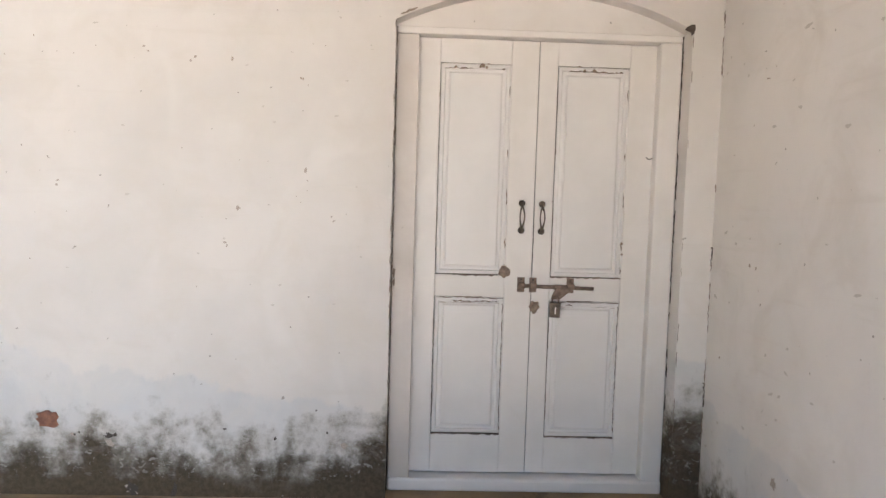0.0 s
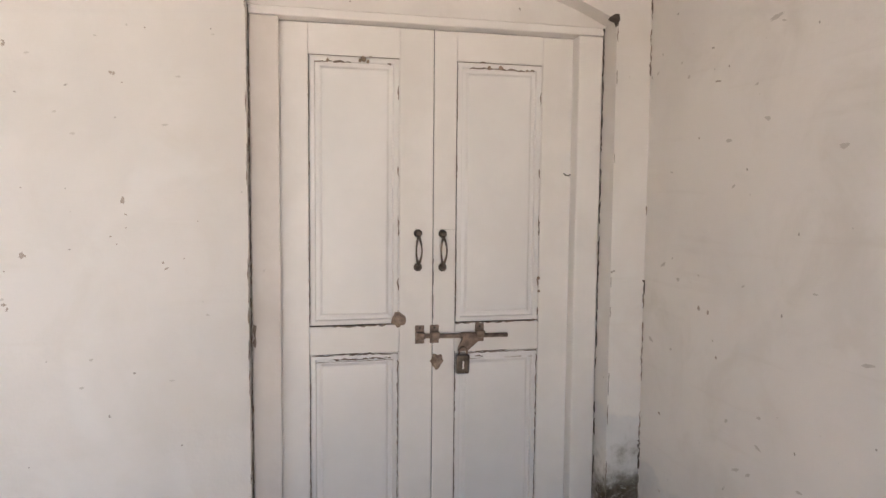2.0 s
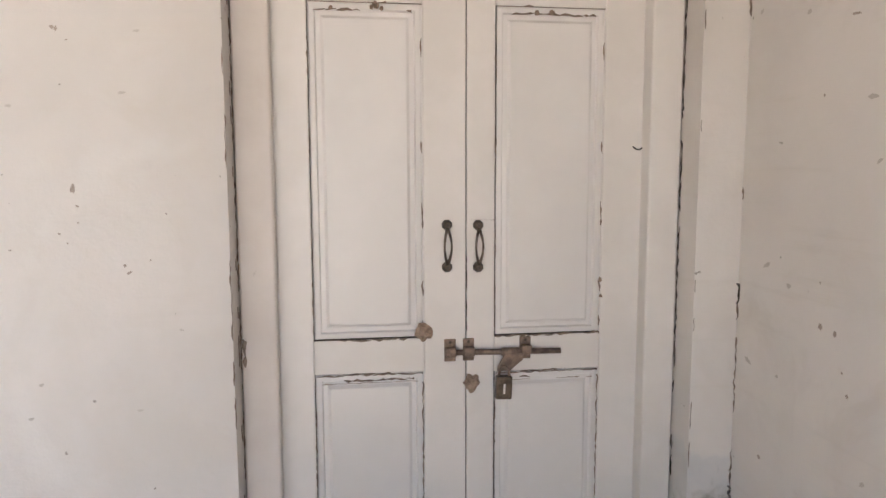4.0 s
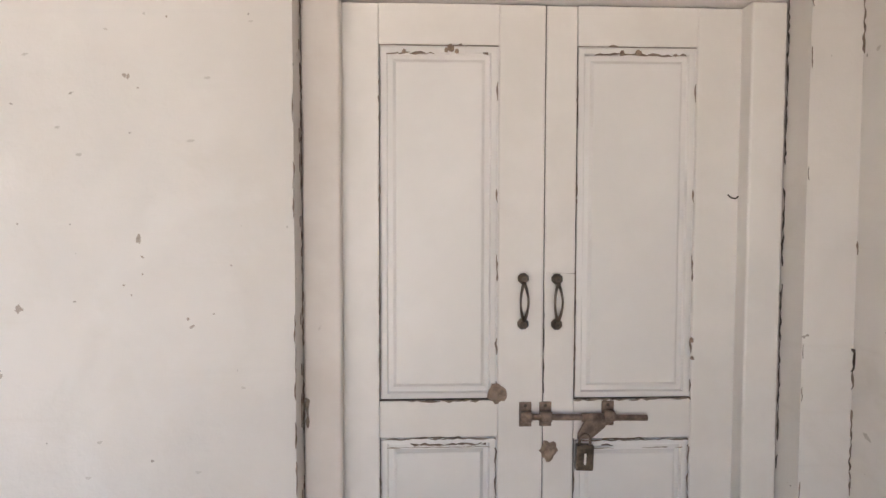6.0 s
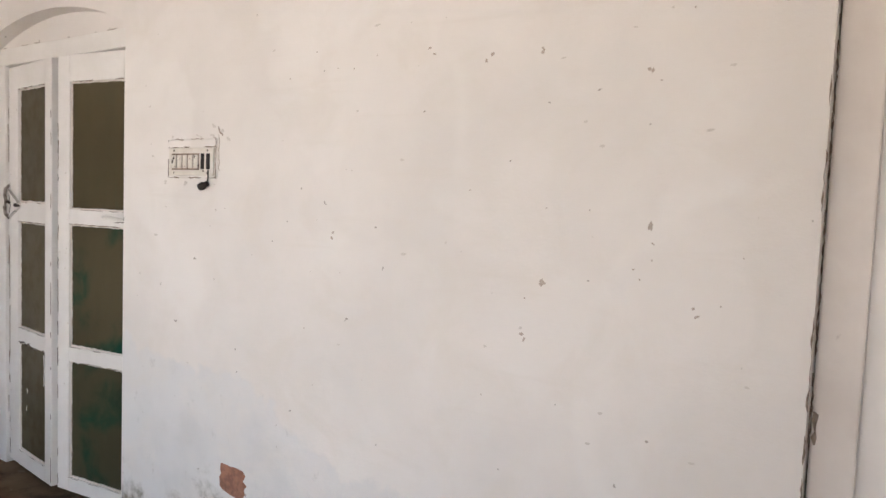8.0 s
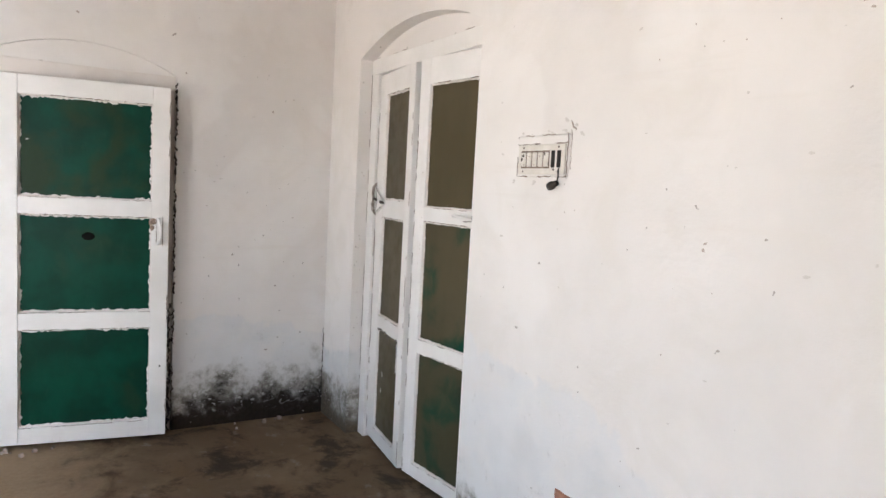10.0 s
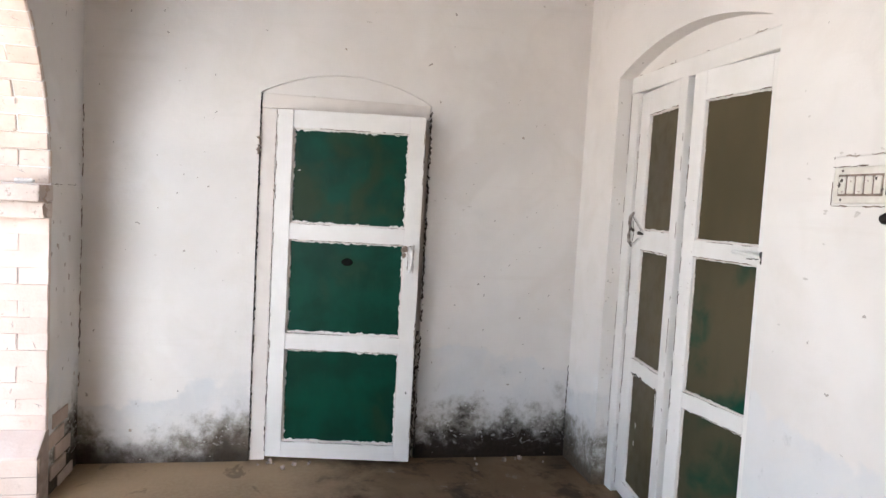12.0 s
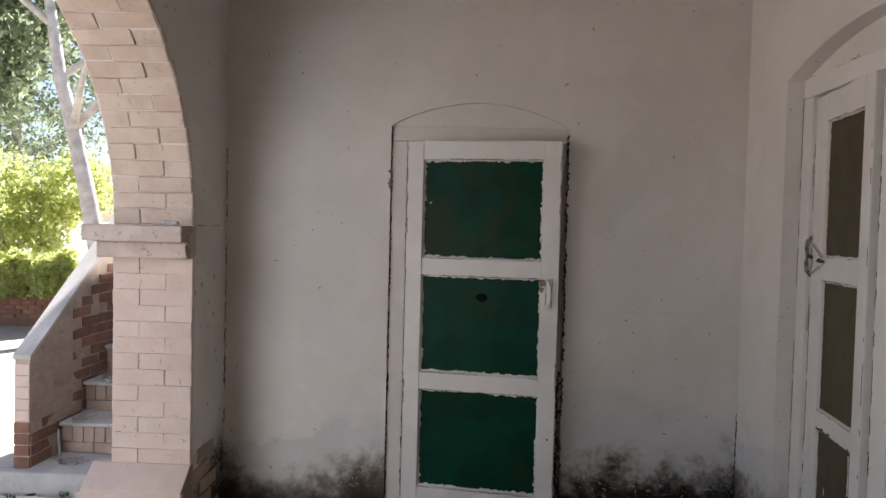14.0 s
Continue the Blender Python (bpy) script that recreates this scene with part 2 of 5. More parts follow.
cement = surf("grey_cement", (0.58, 0.56, 0.53), (0.46, 0.44, 0.41), 4, 0.9, 0, 50, 0.4, (0.22, 0.20, 0.18), (0.60, 0.72))
earth = surf("pale_dry_earth", (0.52, 0.47, 0.41), (0.43, 0.38, 0.32), 0.6, 0.95, 0, 12, 0.5, (0.33, 0.29, 0.21), (0.62, 0.74))
bounce_mat = surf("bounce_wall_wash", (0.77, 0.84, 0.91), (0.73, 0.80, 0.87), 1.2, 0.9)
plastic = surf("yellowed_plastic", (0.72, 0.67, 0.60), (0.62, 0.57, 0.50), 20, 0.4)
black_plastic = surf("black_plastic", (0.016, 0.013, 0.012), (0.03, 0.024, 0.02), 20, 0.5)
black_plastic.node_tree.nodes["Principled BSDF"].inputs["Specular IOR Level"].default_value = 0.2
room_gloom = surf("room_gloom_grey", (0.30, 0.28, 0.26), (0.24, 0.22, 0.20), 2, 0.9)
pvc = surf("white_pvc", (0.75, 0.74, 0.72), (0.66, 0.65, 0.63), 6, 0.4)
bark = surf("pale_bark", (0.62, 0.59, 0.55), (0.40, 0.37, 0.33), 5, 0.9, 0, 25, 0.7)


def leaf_material(name, a, b, through=0.5):
    n = Net(name, 0.5)
    r = n.t.nodes.new("ShaderNodeNewGeometry").outputs["Random Per Island"]
    col = n.mix(r, a, b)
    n.put(n.b.inputs["Base Color"], col)
    tr = n.t.nodes.new("ShaderNodeBsdfTranslucent")
    n.link(col, tr.inputs[0])
    mx = n.t.nodes.new("ShaderNodeMixShader")
    mx.inputs[0].default_value = through
    n.link(n.b.outputs[0], mx.inputs[1])
    n.link(tr.outputs[0], mx.inputs[2])
    n.link(mx.outputs[0], n.t.nodes["Material Output"].inputs["Surface"])
    return n.m


weed_green = leaf_material("weed_green", (0.05, 0.10, 0.03), (0.10, 0.17, 0.06))
leaf_dark = leaf_material("leaf_dark", (0.09, 0.13, 0.07), (0.36, 0.42, 0.27), 0.65)
leaf_light = leaf_material("leaf_light", (0.36, 0.44, 0.09), (0.66, 0.68, 0.34), 0.7)


def painted_pane(name, green_amount, olive):
    """Glass painted on the back: green, mixed with olive-brown in soft clouds."""
    n = Net(name, 0.16)
    big = n.noise(2.6, 2, 0.5, None, 0.8)
    mid = n.noise(9, 3, 0.55, None, 0.5)
    g = n.mix(n.ramp(n.noise(5, 4), 0.3, 0.7), (0.0024, 0.048, 0.028), (0.0026, 0.029, 0.017))
    o = n.mix(n.ramp(n.noise(4, 3, 0.5, (1, 1, 0.4)), 0.3, 0.7), olive, tuple(c * 0.8 for c in olive))
    f = n.ramp(n.math("ADD", big, n.math("MULTIPLY_ADD", mid, 0.30, -0.15)), green_amount - 0.10, green_amount + 0.10)
    dust = n.ramp(n.noise(12, 4, 0.6), 0.3, 0.8, 0.30, 0.48)
    n.b.inputs["Specular IOR Level"].default_value = 0.13
    col = n.mix(f, g, o)
    col = n.mix(n.ramp(n.noise(22, 5, 0.7, (1, 1, 0.35)), 0.55, 0.8, 0, 0.2), col, (0.03, 0.07, 0.042))
    return n.done(col, n.noise(2, 1), 0.03, 0.01, dust)


pane_green = painted_pane("green_back_painted_glass", 0.68, (0.014, 0.042, 0.022))
pane_clouded = painted_pane("clouded_green_back_painted_glass", 0.50, (0.021, 0.042, 0.019))
pane_olive = painted_pane("olive_back_painted_glass", 0.12, (0.088, 0.070, 0.038))
pane_mixed = painted_pane("olive_green_back_painted_glass", 0.46, (0.085, 0.070, 0.040))

pane_low = painted_pane("dull_green_back_painted_glass", 0.385, (0.070, 0.062, 0.036))

# ---- building helpers ----


def part(name, bm, material, parent=None, label=""):
    me = bpy.data.meshes.new(name)
    bmesh.ops.recalc_face_normals(bm, faces=bm.faces)
    bm.to_mesh(me)
    bm.free()
    me.materials.append(material)
    ob = new(name, me)
    ob.parent = parent
    if label:
        tagged(ob, label)
    return ob


def thing(name, label, category, kind="", group="", at=None):
    ob = new(name)
    ob.empty_display_size = 0.1
    if at is not None:
        ob.matrix_basis = at
    return tagged(ob, label, category, group, kind)


def box(bm, x0, x1, y0, y1, z0, z1, bevel=0.0, jitter=0.0):
    vs = [bm.verts.new((x, y, z)) for x in (x0, x1) for y in (y0, y1) for z in (z0, z1)]
    if jitter:
        for v in vs:
            v.co += Vector([random.uniform(-jitter, jitter) for _ in range(3)])
    fs = [bm.faces.new([vs[i] for i in q]) for q in
          ((0, 1, 3, 2), (4, 6, 7, 5), (0, 4, 5, 1), (2, 3, 7, 6), (0, 2, 6, 4), (1, 5, 7, 3))]
    if bevel:
        bmesh.ops.bevel(bm, geom=list({e for f in fs for e in f.edges}), offset=bevel, segments=2, affect="EDGES", profile=0.5)
    return bm


def boxed(name, dims, material, parent=None, label="", bevel=0.003):
    return part(name, box(bmesh.new(), *dims, bevel), material, parent, label)


def tube(bm, pts, r, n=10, closed_ends=True):
    """A round rod along points; r may be a list."""
    pts = [Vector(p) for p in pts]
    rs = r if isinstance(r, (list, tuple)) else [r] * len(pts)
    rings = []
    for i, p in enumerate(pts):
        d = (pts[min(i + 1, len(pts) - 1)] - pts[max(i - 1, 0)]).normalized()
        side = d.cross(Vector((0.31, 0.17, 0.93))).normalized()
        up = d.cross(side)
        rings.append([bm.verts.new(p + (side * math.cos(a) + up * math.sin(a)) * rs[i]) for a in (2 * math.pi * k / n for k in range(n))])
    for a, b in zip(rings, rings[1:]):
        for k in range(n):
            bm.faces.new((a[k], a[(k + 1) % n], b[(k + 1) % n], b[k])).smooth = True
    if closed_ends:
        bm.faces.new(rings[0][::-1])
        bm.faces.new(rings[-1])
    return bm


def lathe(bm, centre, axis, profile, n=14):
    """A turned shape: profile rows of (distance along axis, radius)."""
    c, d = Vector(centre), Vector(axis).normalized()
    return tube(bm, [c + d * s for s, _ in profile], [max(r, 0.0004) for _, r in profile], n)


def slab2d(cells, to3, depth):
    """A plate from 2D quads, with its edges closed. to3 maps (u, w, d) to a point, d from 0 (face) to depth (back)."""
    bm = bmesh.new()
    ids, quads, edges = {}, [], {}
    for cell in cells:
        q = []
        for p in cell:
            k = (round(p[0], 4), round(p[1], 4))
            q.append(ids.setdefault(k, len(ids)))
        quads.append(q)
        for a, b in zip(q, q[1:] + q[:1]):
            if (b, a) in edges:
                del edges[(b, a)]
            else:
                edges[(a, b)] = 1
    front = [bm.verts.new(to3(u, w, 0)) for u, w in ids]
    back = [bm.verts.new(to3(u, w, depth)) for u, w in ids]
    for q in quads:
        bm.faces.new([front[i] for i in q])
        bm.faces.new([back[i] for i in reversed(q)])
    for a, b in edges:
        bm.faces.new((front[b], front[a], back[a], back[b]))
    return bm


def arch_points(u0, u1, spring, rise, n=20):
    w, h = (u1 - u0) / 2, rise
    if rise >= w - 1e-6:
        r, cz, half = w, spring, math.pi / 2
    else:
        r = (w * w + h * h) / (2 * h)
        cz, half = spring + h - r, math.asin(w / r)
    return [((u0 + u1) / 2 + r * math.sin(a), cz + r * math.cos(a)) for a in (-half + 2 * half * k / n for k in range(n + 1))]


def wall_cells(u0, u1, top, openings, bottom=-0.5):
    cells, at = [], u0
    for a, b, spring, rise in openings:
        cells.append([(at, bottom), (a, bottom), (a, spring), (at, spring)])
        cells.append([(at, spring), (a, spring), (a, top), (at, top)])
        pts = arch_points(a, b, spring, rise)
        for p, q in zip(pts, pts[1:]):
            cells.append([p, q, (q[0], top), (p[0], top)])
        at = b
    cells.append([(at, bottom), (u1, bottom), (u1, top), (at, top)])
    return cells


# ---- structure ----
XW, XE, YS, YO, TOP = -3.776, 1.928, -2.735, -3.115, 3.3

wall_north = part("wall_north", slab2d(wall_cells(XW, XE, TOP, [(-3.35, -2.09, 2.20, 0.125), (0.51, 1.792, 2.105, 0.15)]),
                                       lambda u, w, d: (u, d, w), 0.35), wall_n_mat)
tagged(wall_north, "cream limewashed plaster wall with damp and mould stains", "wall", "", "structure")
wall_west = part("wall_west", slab2d(wall_cells(YO, 0.35, TOP, [(-1.855, -0.922, 2.034, 0.124)]),
                                     lambda u, w, d: (XW - d, u, w), 0.35), wall_w_mat)
tagged(wall_west, "white limewashed wall with dark damp along its foot", "wall", "", "structure")
wall_east = part("wall_east", slab2d(wall_cells(YO, 0.35, TOP, []), lambda u, w, d: (XE + d, u, w), 0.3), wall_e_mat)
tagged(wall_east, "dull cream plaster wall with scuffs and chips", "wall", "", "structure")
ARCHES = [(-3.34, -1.145), (-0.715, 1.485)]
wall_south = part("wall_south", slab2d(wall_cells(XW, XE, TOP, [(a, b, 1.48, (b - a) / 2) for a, b in ARCHES]),
                                       lambda u, w, d: (u, YS - d, w), 0.38), wall_s_mat)
tagged(wall_south, "arcade wall of limewashed brick, plastered inside", "wall", "", "structure")
floor = boxed("floor", (XW - 0.9, XE + 0.2, -3.30, 0.9, -0.50, 0.0), floor_mat, None, "", 0.0)
tagged(floor, "brown dusty cement floor with dark stains and corner shade in its colour", "floor", "", "structure")
# Unseen ceiling: toned down to cut bounce, spread wide to keep sun out.
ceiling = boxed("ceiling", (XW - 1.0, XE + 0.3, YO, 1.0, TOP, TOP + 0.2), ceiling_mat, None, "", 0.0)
tagged(ceiling, "plain flat ceiling, unseen and dulled to cut bounce light", "ceiling", "", "structure")
# Never in view: an added sun block whose height sets the house shadow.
shade_parapet = boxed("roof_shade_parapet", (XW - 0.3, XE + 0.3, YO, YO + 0.25, TOP + 0.2, 5.1), cement, None, "", 0.01)
tagged(shade_parapet, "unseen grey cement parapet above the arcade, raised to shade the stair", "parapet", "", "structure")
ground = part("ground", slab2d([[(-400, -400), (400, -400), (400, 400), (-400, 400)]], lambda u, w, d: (u, w, -0.36 - d), 0.5), earth)
tagged(ground, "pale dry sunlit earth", "ground", "", "structure")
# Added walls stop sun leaking behind the doors; room gloom is in their grey.
for nm, d in (("light_stop_wall", (XW, XE, 0.9, 1.0, -0.5, TOP)), ("light_stop_wall", (XW - 1.0, XW - 0.9, YO, 1.0, -0.5, TOP)),
              ("light_stop_wall", (XE + 0.2, XE + 0.3, 0.35, 1.0, -0.5, TOP)), ("light_stop_wall", (XW - 0.9, XW - 0.35, YO, YO + 0.1, -0.5, TOP)),
              ("light_stop_wall", (XW - 0.9, XW, 0.9, 1.0, -0.5, TOP))):
    tagged(boxed(nm, d, room_gloom, None, "", 0.0), "unseen wall added behind the doors, room gloom in its grey", "wall", "", "structure")

# Out of view; length and height are set to keep sun off the stair.
house = boxed("shade_house_block", (-14.5, XW - 1.0, YO, 1.0, -0.5, 5.1), cement, None, "", 0.02)
tagged(house, "unseen plain house block sized to shade the stair", "house", "", "structure")
# Unseen pale walls, added to bounce sunlight in through the arches.
for d in ((2.4, 2.7, -7.3, -4.5, -0.5, 6.0), (6.0, 6.3, -6.9, -3.9, -0.5, 6.6)):
    tagged(boxed("bounce_wall", d, bounce_mat, None, "", 0.02), "unseen pale blue-white wall added to bounce sunlight into the veranda", "wall", "", "structure")

# ---- doors ----


def leaf_frame(name, w, h, t, stiles, rails, parent, material, at, label="", far=0):
    """A leaf: hinge edge at x = 0, front face at y = 0 looking to -y."""
    bm = bmesh.new()
    box(bm, 0, stiles, 0, t, 0, h, 0.004)
    far = far or stiles
    box(bm, w - far, w, 0, t, 0, h, 0.004)
    for a, b in rails:
        box(bm, stiles + 0.0003, w - far - 0.0003, 0.0006, t - 0.001, a, b, 0.0012)
    ob = part(name, bm, material, parent, label)
    ob.matrix_basis = at
    return ob


def fielded_panel(x0, x1, z0, z1, parent):
    """A raised and fielded panel; dark groove strips carry dirt and painted shade."""
    bm = bmesh.new()
    rows = [(0.0, 0.011), (0.004, 0.011), (0.006, 0.008), (0.020, 0.006), (0.024, 0.016), (0.037, 0.014), (0.046, 0.006)]
    rings = [[bm.verts.new(p) for p in ((x0 + i, y, z0 + i), (x1 - i, y, z0 + i), (x1 - i, y, z1 - i), (x0 + i, y, z1 - i))] for i, y in rows]
    for a, b in zip(rings, rings[1:]):
        for k in range(4):
            bm.faces.new((a[k], a[(k + 1) % 4], b[(k + 1) % 4], b[k]))
    bm.faces.new(rings[-1])
    part("panel", bm, panel_paint, parent)
    # Dark strips put groove shade, along with dirt, into colour.
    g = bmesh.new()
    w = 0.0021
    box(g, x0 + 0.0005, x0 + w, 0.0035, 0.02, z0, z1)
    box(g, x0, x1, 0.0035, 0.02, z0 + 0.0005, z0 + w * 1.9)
    tagged(part("panel_groove", g, groove, parent, "dark dirt and painted shade in the panel groove"), kind="stuff")
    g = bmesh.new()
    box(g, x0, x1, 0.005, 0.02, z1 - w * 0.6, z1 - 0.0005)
    tagged(part("panel_groove", g, grime_shade, parent, "brown dirt and painted shade in the panel groove"), kind="stuff")


door_1 = thing("door_1", "closed double door of worn white paint, bolted and padlocked", "door", "structure")
FY = 0.10
boxed("door_jamb", (0.514, 0.612, FY, 0.25, 0.0, 2.072), frame_paint, door_1, "", 0.006)
boxed("door_jamb", (1.692, 1.788, FY, 0.25, 0.0, 2.072), white_paint, door_1, "", 0.006)
boxed("door_header", (0.512, 1.790, FY - 0.002, 0.25, 2.073, 2.150), white_paint, door_1, "", 0.006)
boxed("door_sill", (0.512, 1.790, FY - 0.01, 0.25, 0.0, 0.062), white_paint, door_1, "", 0.012)
tagged(part("tympanum", slab2d([[(p[0], 2.10), (q[0], 2.10), q, p] for p, q in zip(*[(lambda a: (a, a[1:]))(arch_points(0.505, 1.797, 2.105, 0.155))][0])],
                               lambda u, w, d: (u, 0.090 + d, w), 0.2), wall_e_mat, door_1), "plastered arch infill above the door")
H1 = 2.0
lf = leaf_frame("leaf", 0.545, H1, 0.04, 0.098, [(0, 0.182), (0.832, 0.932), (1.893, H1)], door_1, white_paint, pose(0.611, 0.155, 0.07), "", 0.125)
rt = leaf_frame("leaf", 0.556, H1, 0.04, 0.085, [(0, 0.172), (0.822, 0.930), (1.895, H1)], door_1, white_paint, pose(1.158, 0.157, 0.07), "", 0.142)
fielded_panel(0.098, 0.420, 0.932, 1.893, lf)
fielded_panel(0.098, 0.420, 0.182, 0.832, lf)
fielded_panel(0.085, 0.414, 0.930, 1.895, rt)
fielded_panel(0.085, 0.414, 0.172, 0.822, rt)
# A dark strip stands in for the shade in the meeting gap.
boxed("meeting_gap", (1.1555, 1.1585, 0.16, 0.19, 0.07, 2.07), groove, door_1, "dark strip painted for the shaded gap between the leaves", 0.0)


def pull_handle(parent, x, z):
    """A cast pull: two six-sided bosses joined by a pair of bowed bars."""
    h = part("pull_handle", lathe(bmesh.new(), (x, 0, z + 0.062), (0, -1, 0), [(-0.002, 0.0155), (0.008, 0.0160), (0.012, 0.0115), (0.021, 0.0115), (0.025, 0.008)], 8), brass, parent, "tarnished brass pull handle")
    part("boss", lathe(bmesh.new(), (x, 0, z - 0.062), (0, -1, 0), [(-0.002, 0.0155), (0.008, 0.0160), (0.012, 0.0115), (0.021, 0.0115), (0.025, 0.008)], 8), brass, h)
    for s in (-1, 1):
        pts = [(x + s * 0.0105 * math.sin(math.pi * k / 10), -0.020 - 0.012 * math.sin(math.pi * k / 10), z - 0.055 + 0.011 * k) for k in range(11)]
        part("grip_bar", tube(bmesh.new(), pts, [0.0052 - 0.0022 * math.sin(math.pi * k / 10) for k in range(11)], 8), brass, h)
    for dz in (0.062, -0.062):
        part("screw", lathe(bmesh.new(), (x, -0.0245, z + dz), (0, -1, 0), [(0, 0.005), (0.0015, 0.004)], 8), groove, h)


pull_handle(lf, 0.488, 1.206)
pull_handle(rt, 0.034, 1.204)


def bolt_saddle(parent, x, z):
    s = boxed("saddle", (x - 0.017, x + 0.017, -0.004, 0.002, z - 0.034, z + 0.034), rust, parent, "", 0.002)
    bm = bmesh.new()
    box(bm, x - 0.017, x + 0.017, -0.030, -0.002, z - 0.017, z + 0.012, 0.007)
    part("saddle_loop", bm, rust, s)
    part("screw", lathe(bmesh.new(), (x, -0.003, z + 0.024), (0, -1, 0), [(0, 0.005), (0.003, 0.004)], 8), groove, s)


bolt_z = 0.893
bolt_saddle(lf, 0.497, bolt_z)
bolt_saddle(rt, 0.006, bolt_z)
bolt_saddle(rt, 0.180, bolt_z)
rod = part("sliding_bolt", tube(bmesh.new(), [(-0.045, -0.016, bolt_z - 0.004), (0.286, -0.016, bolt_z - 0.010)], 0.0085, 12), rust, rt, "rusty sliding bolt rod")
part("bolt_collar", tube(bmesh.new(), [(0.105, -0.016, bolt_z - 0.007), (0.165, -0.016, bolt_z - 0.008)], 0.0125, 12), rust, rod)
bm = bmesh.new()
hv = [bm.verts.new((x, y, bolt_z + z)) for y in (-0.030, -0.022) for x, z in ((0.112, -0.010), (0.168, -0.010), (0.166, -0.030), (0.128, -0.062), (0.090, -0.062), (0.092, -0.048))]
bm.faces.new(hv[:6])
bm.faces.new(hv[6:][::-1])
for k in range(6):
    bm.faces.new((hv[k], hv[(k + 1) % 6], hv[6 + (k + 1) % 6], hv[6 + k]))
part("hasp", bm, rust, rod)
padlock = thing("padlock", "old brass padlock hanging from the door bolt", "padlock", at=pose(1.158 + 0.106, 0.116, 0.868, 0, 2, 0))
boxed("padlock_body", (-0.024, 0.024, -0.012, 0.012, -0.048, 0.022), brass, padlock, "", 0.004)
part("shackle", tube(bmesh.new(), [(-0.015, 0, 0.02), (-0.014, 0, 0.036), (-0.008, 0, 0.046), (0, 0, 0.05), (0.008, 0, 0.046), (0.014, 0, 0.036), (0.015, 0, 0.02)], 0.0042, 8), rust, padlock)
boxed("keyplate", (-0.003, 0.003, -0.0135, -0.0115, -0.03, 0.0), white_paint, padlock, "pale scratched keyplate", 0.0005)


def wood_scar(parent, x, z, r):
    """A torn patch where a fitting was broken off: bare wood, ragged outline."""
    bm = bmesh.new()
    rim = []
    n = 18
    for k in range(n):
        a = 2 * math.pi * k / n
        q = r * random.uniform(0.72, 1.15)
        rim.append(bm.verts.new((x + q * math.cos(a), -0.001, z + 1.15 * q * math.sin(a))))
    mid = [bm.verts.new((x + 0.6 * (v.co.x - x), -0.006 - random.uniform(0, 0.008), z + 0.6 * (v.co.z - z))) for v in rim]
    c = bm.verts.new((x, -0.006, z))
    for k in range(n):
        bm.faces.new((rim[k], rim[(k + 1) % n], mid[(k + 1) % n], mid[k]))
        bm.faces.new((mid[k], mid[(k + 1) % n], c))
    part("wood_scar", bm, wood_raw, parent, "torn bare wood patch")


wood_scar(lf, 0.418, 0.952, 0.026)
wood_scar(rt, 0.016, 0.79, 0.026)
for lv, x, z, r in ((lf, 0.290, 1.884, 0.009), (lf, 0.278, 1.878, 0.006), (lf, 0.306, 1.875, 0.006), (lf, 0.165, 1.874, 0.006), (rt, 0.205, 1.876, 0.007),
                    (rt, 0.250, 1.877, 0.008), (rt, 0.412, 1.095, 0.006), (rt, 0.414, 1.045, 0.005)):
    wood_scar(lv, x, z, r)

# glass door in the north wall: both leaves stand a little out at the middle
door_2 = thing("door_2", "white double door of six painted panes, slightly ajar", "door", "structure")
boxed("door_jamb", (-3.348, -3.268, 0.076, 0.22, 0.0, 2.12), bright_paint, door_2, "", 0.004)
boxed("door_jamb", (-2.118, -2.092, 0.095, 0.22, 0.0, 2.12), bright_paint, door_2, "", 0.004)
boxed("door_header", (-3.348, -2.092, 0.072, 0.22, 2.12, 2.205), bright_paint, door_2, "", 0.005)
tagged(part("tympanum", slab2d([[(p[0], 2.19), (q[0], 2.19), q, p] for p, q in zip(*[(lambda a: (a, a[1:]))(arch_points(-3.355, -2.085, 2.2, 0.13))][0])],
                               lambda u, w, d: (u, 0.085 + d, w), 0.2), wall_n_mat, door_2), "plastered arch infill above the door")
RAILS2 = [(0, 0.079), (0.655, 0.734), (1.289, 1.390), (1.966, 2.085)]
RAILS2R = [(0, 0.068), (0.642, 0.712), (1.300, 1.371), (1.966, 2.092)]


def glazed_leaf(w, at, parent, stiles, rails, panes, far, deep=0.015):
    ob = leaf_frame("leaf", w, rails[-1][1], 0.035, stiles, rails, parent, bright_paint, at, "", far)
    for (a, b), (c, d), m in zip(rails, rails[1:], panes):
        boxed("pane", (stiles - 0.004, w - far + 0.004, deep, deep + 0.004, b - 0.004, c + 0.004), m, ob, "", 0.0)
        for x0, x1, z0, z1 in ((stiles, w - far, b, b + 0.007), (stiles, w - far, c - 0.006, c), (stiles, stiles + 0.006, b, c), (w - far - 0.006, w - far, b, c)):
            boxed("putty", (x0, x1, deep - 0.006, deep - 0.0002, z0, z1), frame_paint, ob, "", 0.0015)
    return ob


a2 = math.degrees(math.atan2(0.073, 0.605))
l2 = glazed_leaf(0.549, pose(-3.266, 0.093, 0.025, 0, 0, -a2), door_2, 0.128, RAILS2, [pane_olive] * 3, 0.080)
r2 = glazed_leaf(0.575, pose(-2.692, 0.042, 0.025, 0, 0, 6.6), door_2, 0.083, RAILS2R, [pane_low, pane_mixed, pane_olive], 0.125)

# green door in the west wall: opens into the veranda by some degrees
door_3 = thing("door_3", "white framed door with three green panels, slightly ajar", "door", "structure")
boxed("door_jamb", (XW - 0.15, XW - 0.016, -1.852, -1.768, 0.0, 1.955), frame_paint, door_3, "", 0.005)
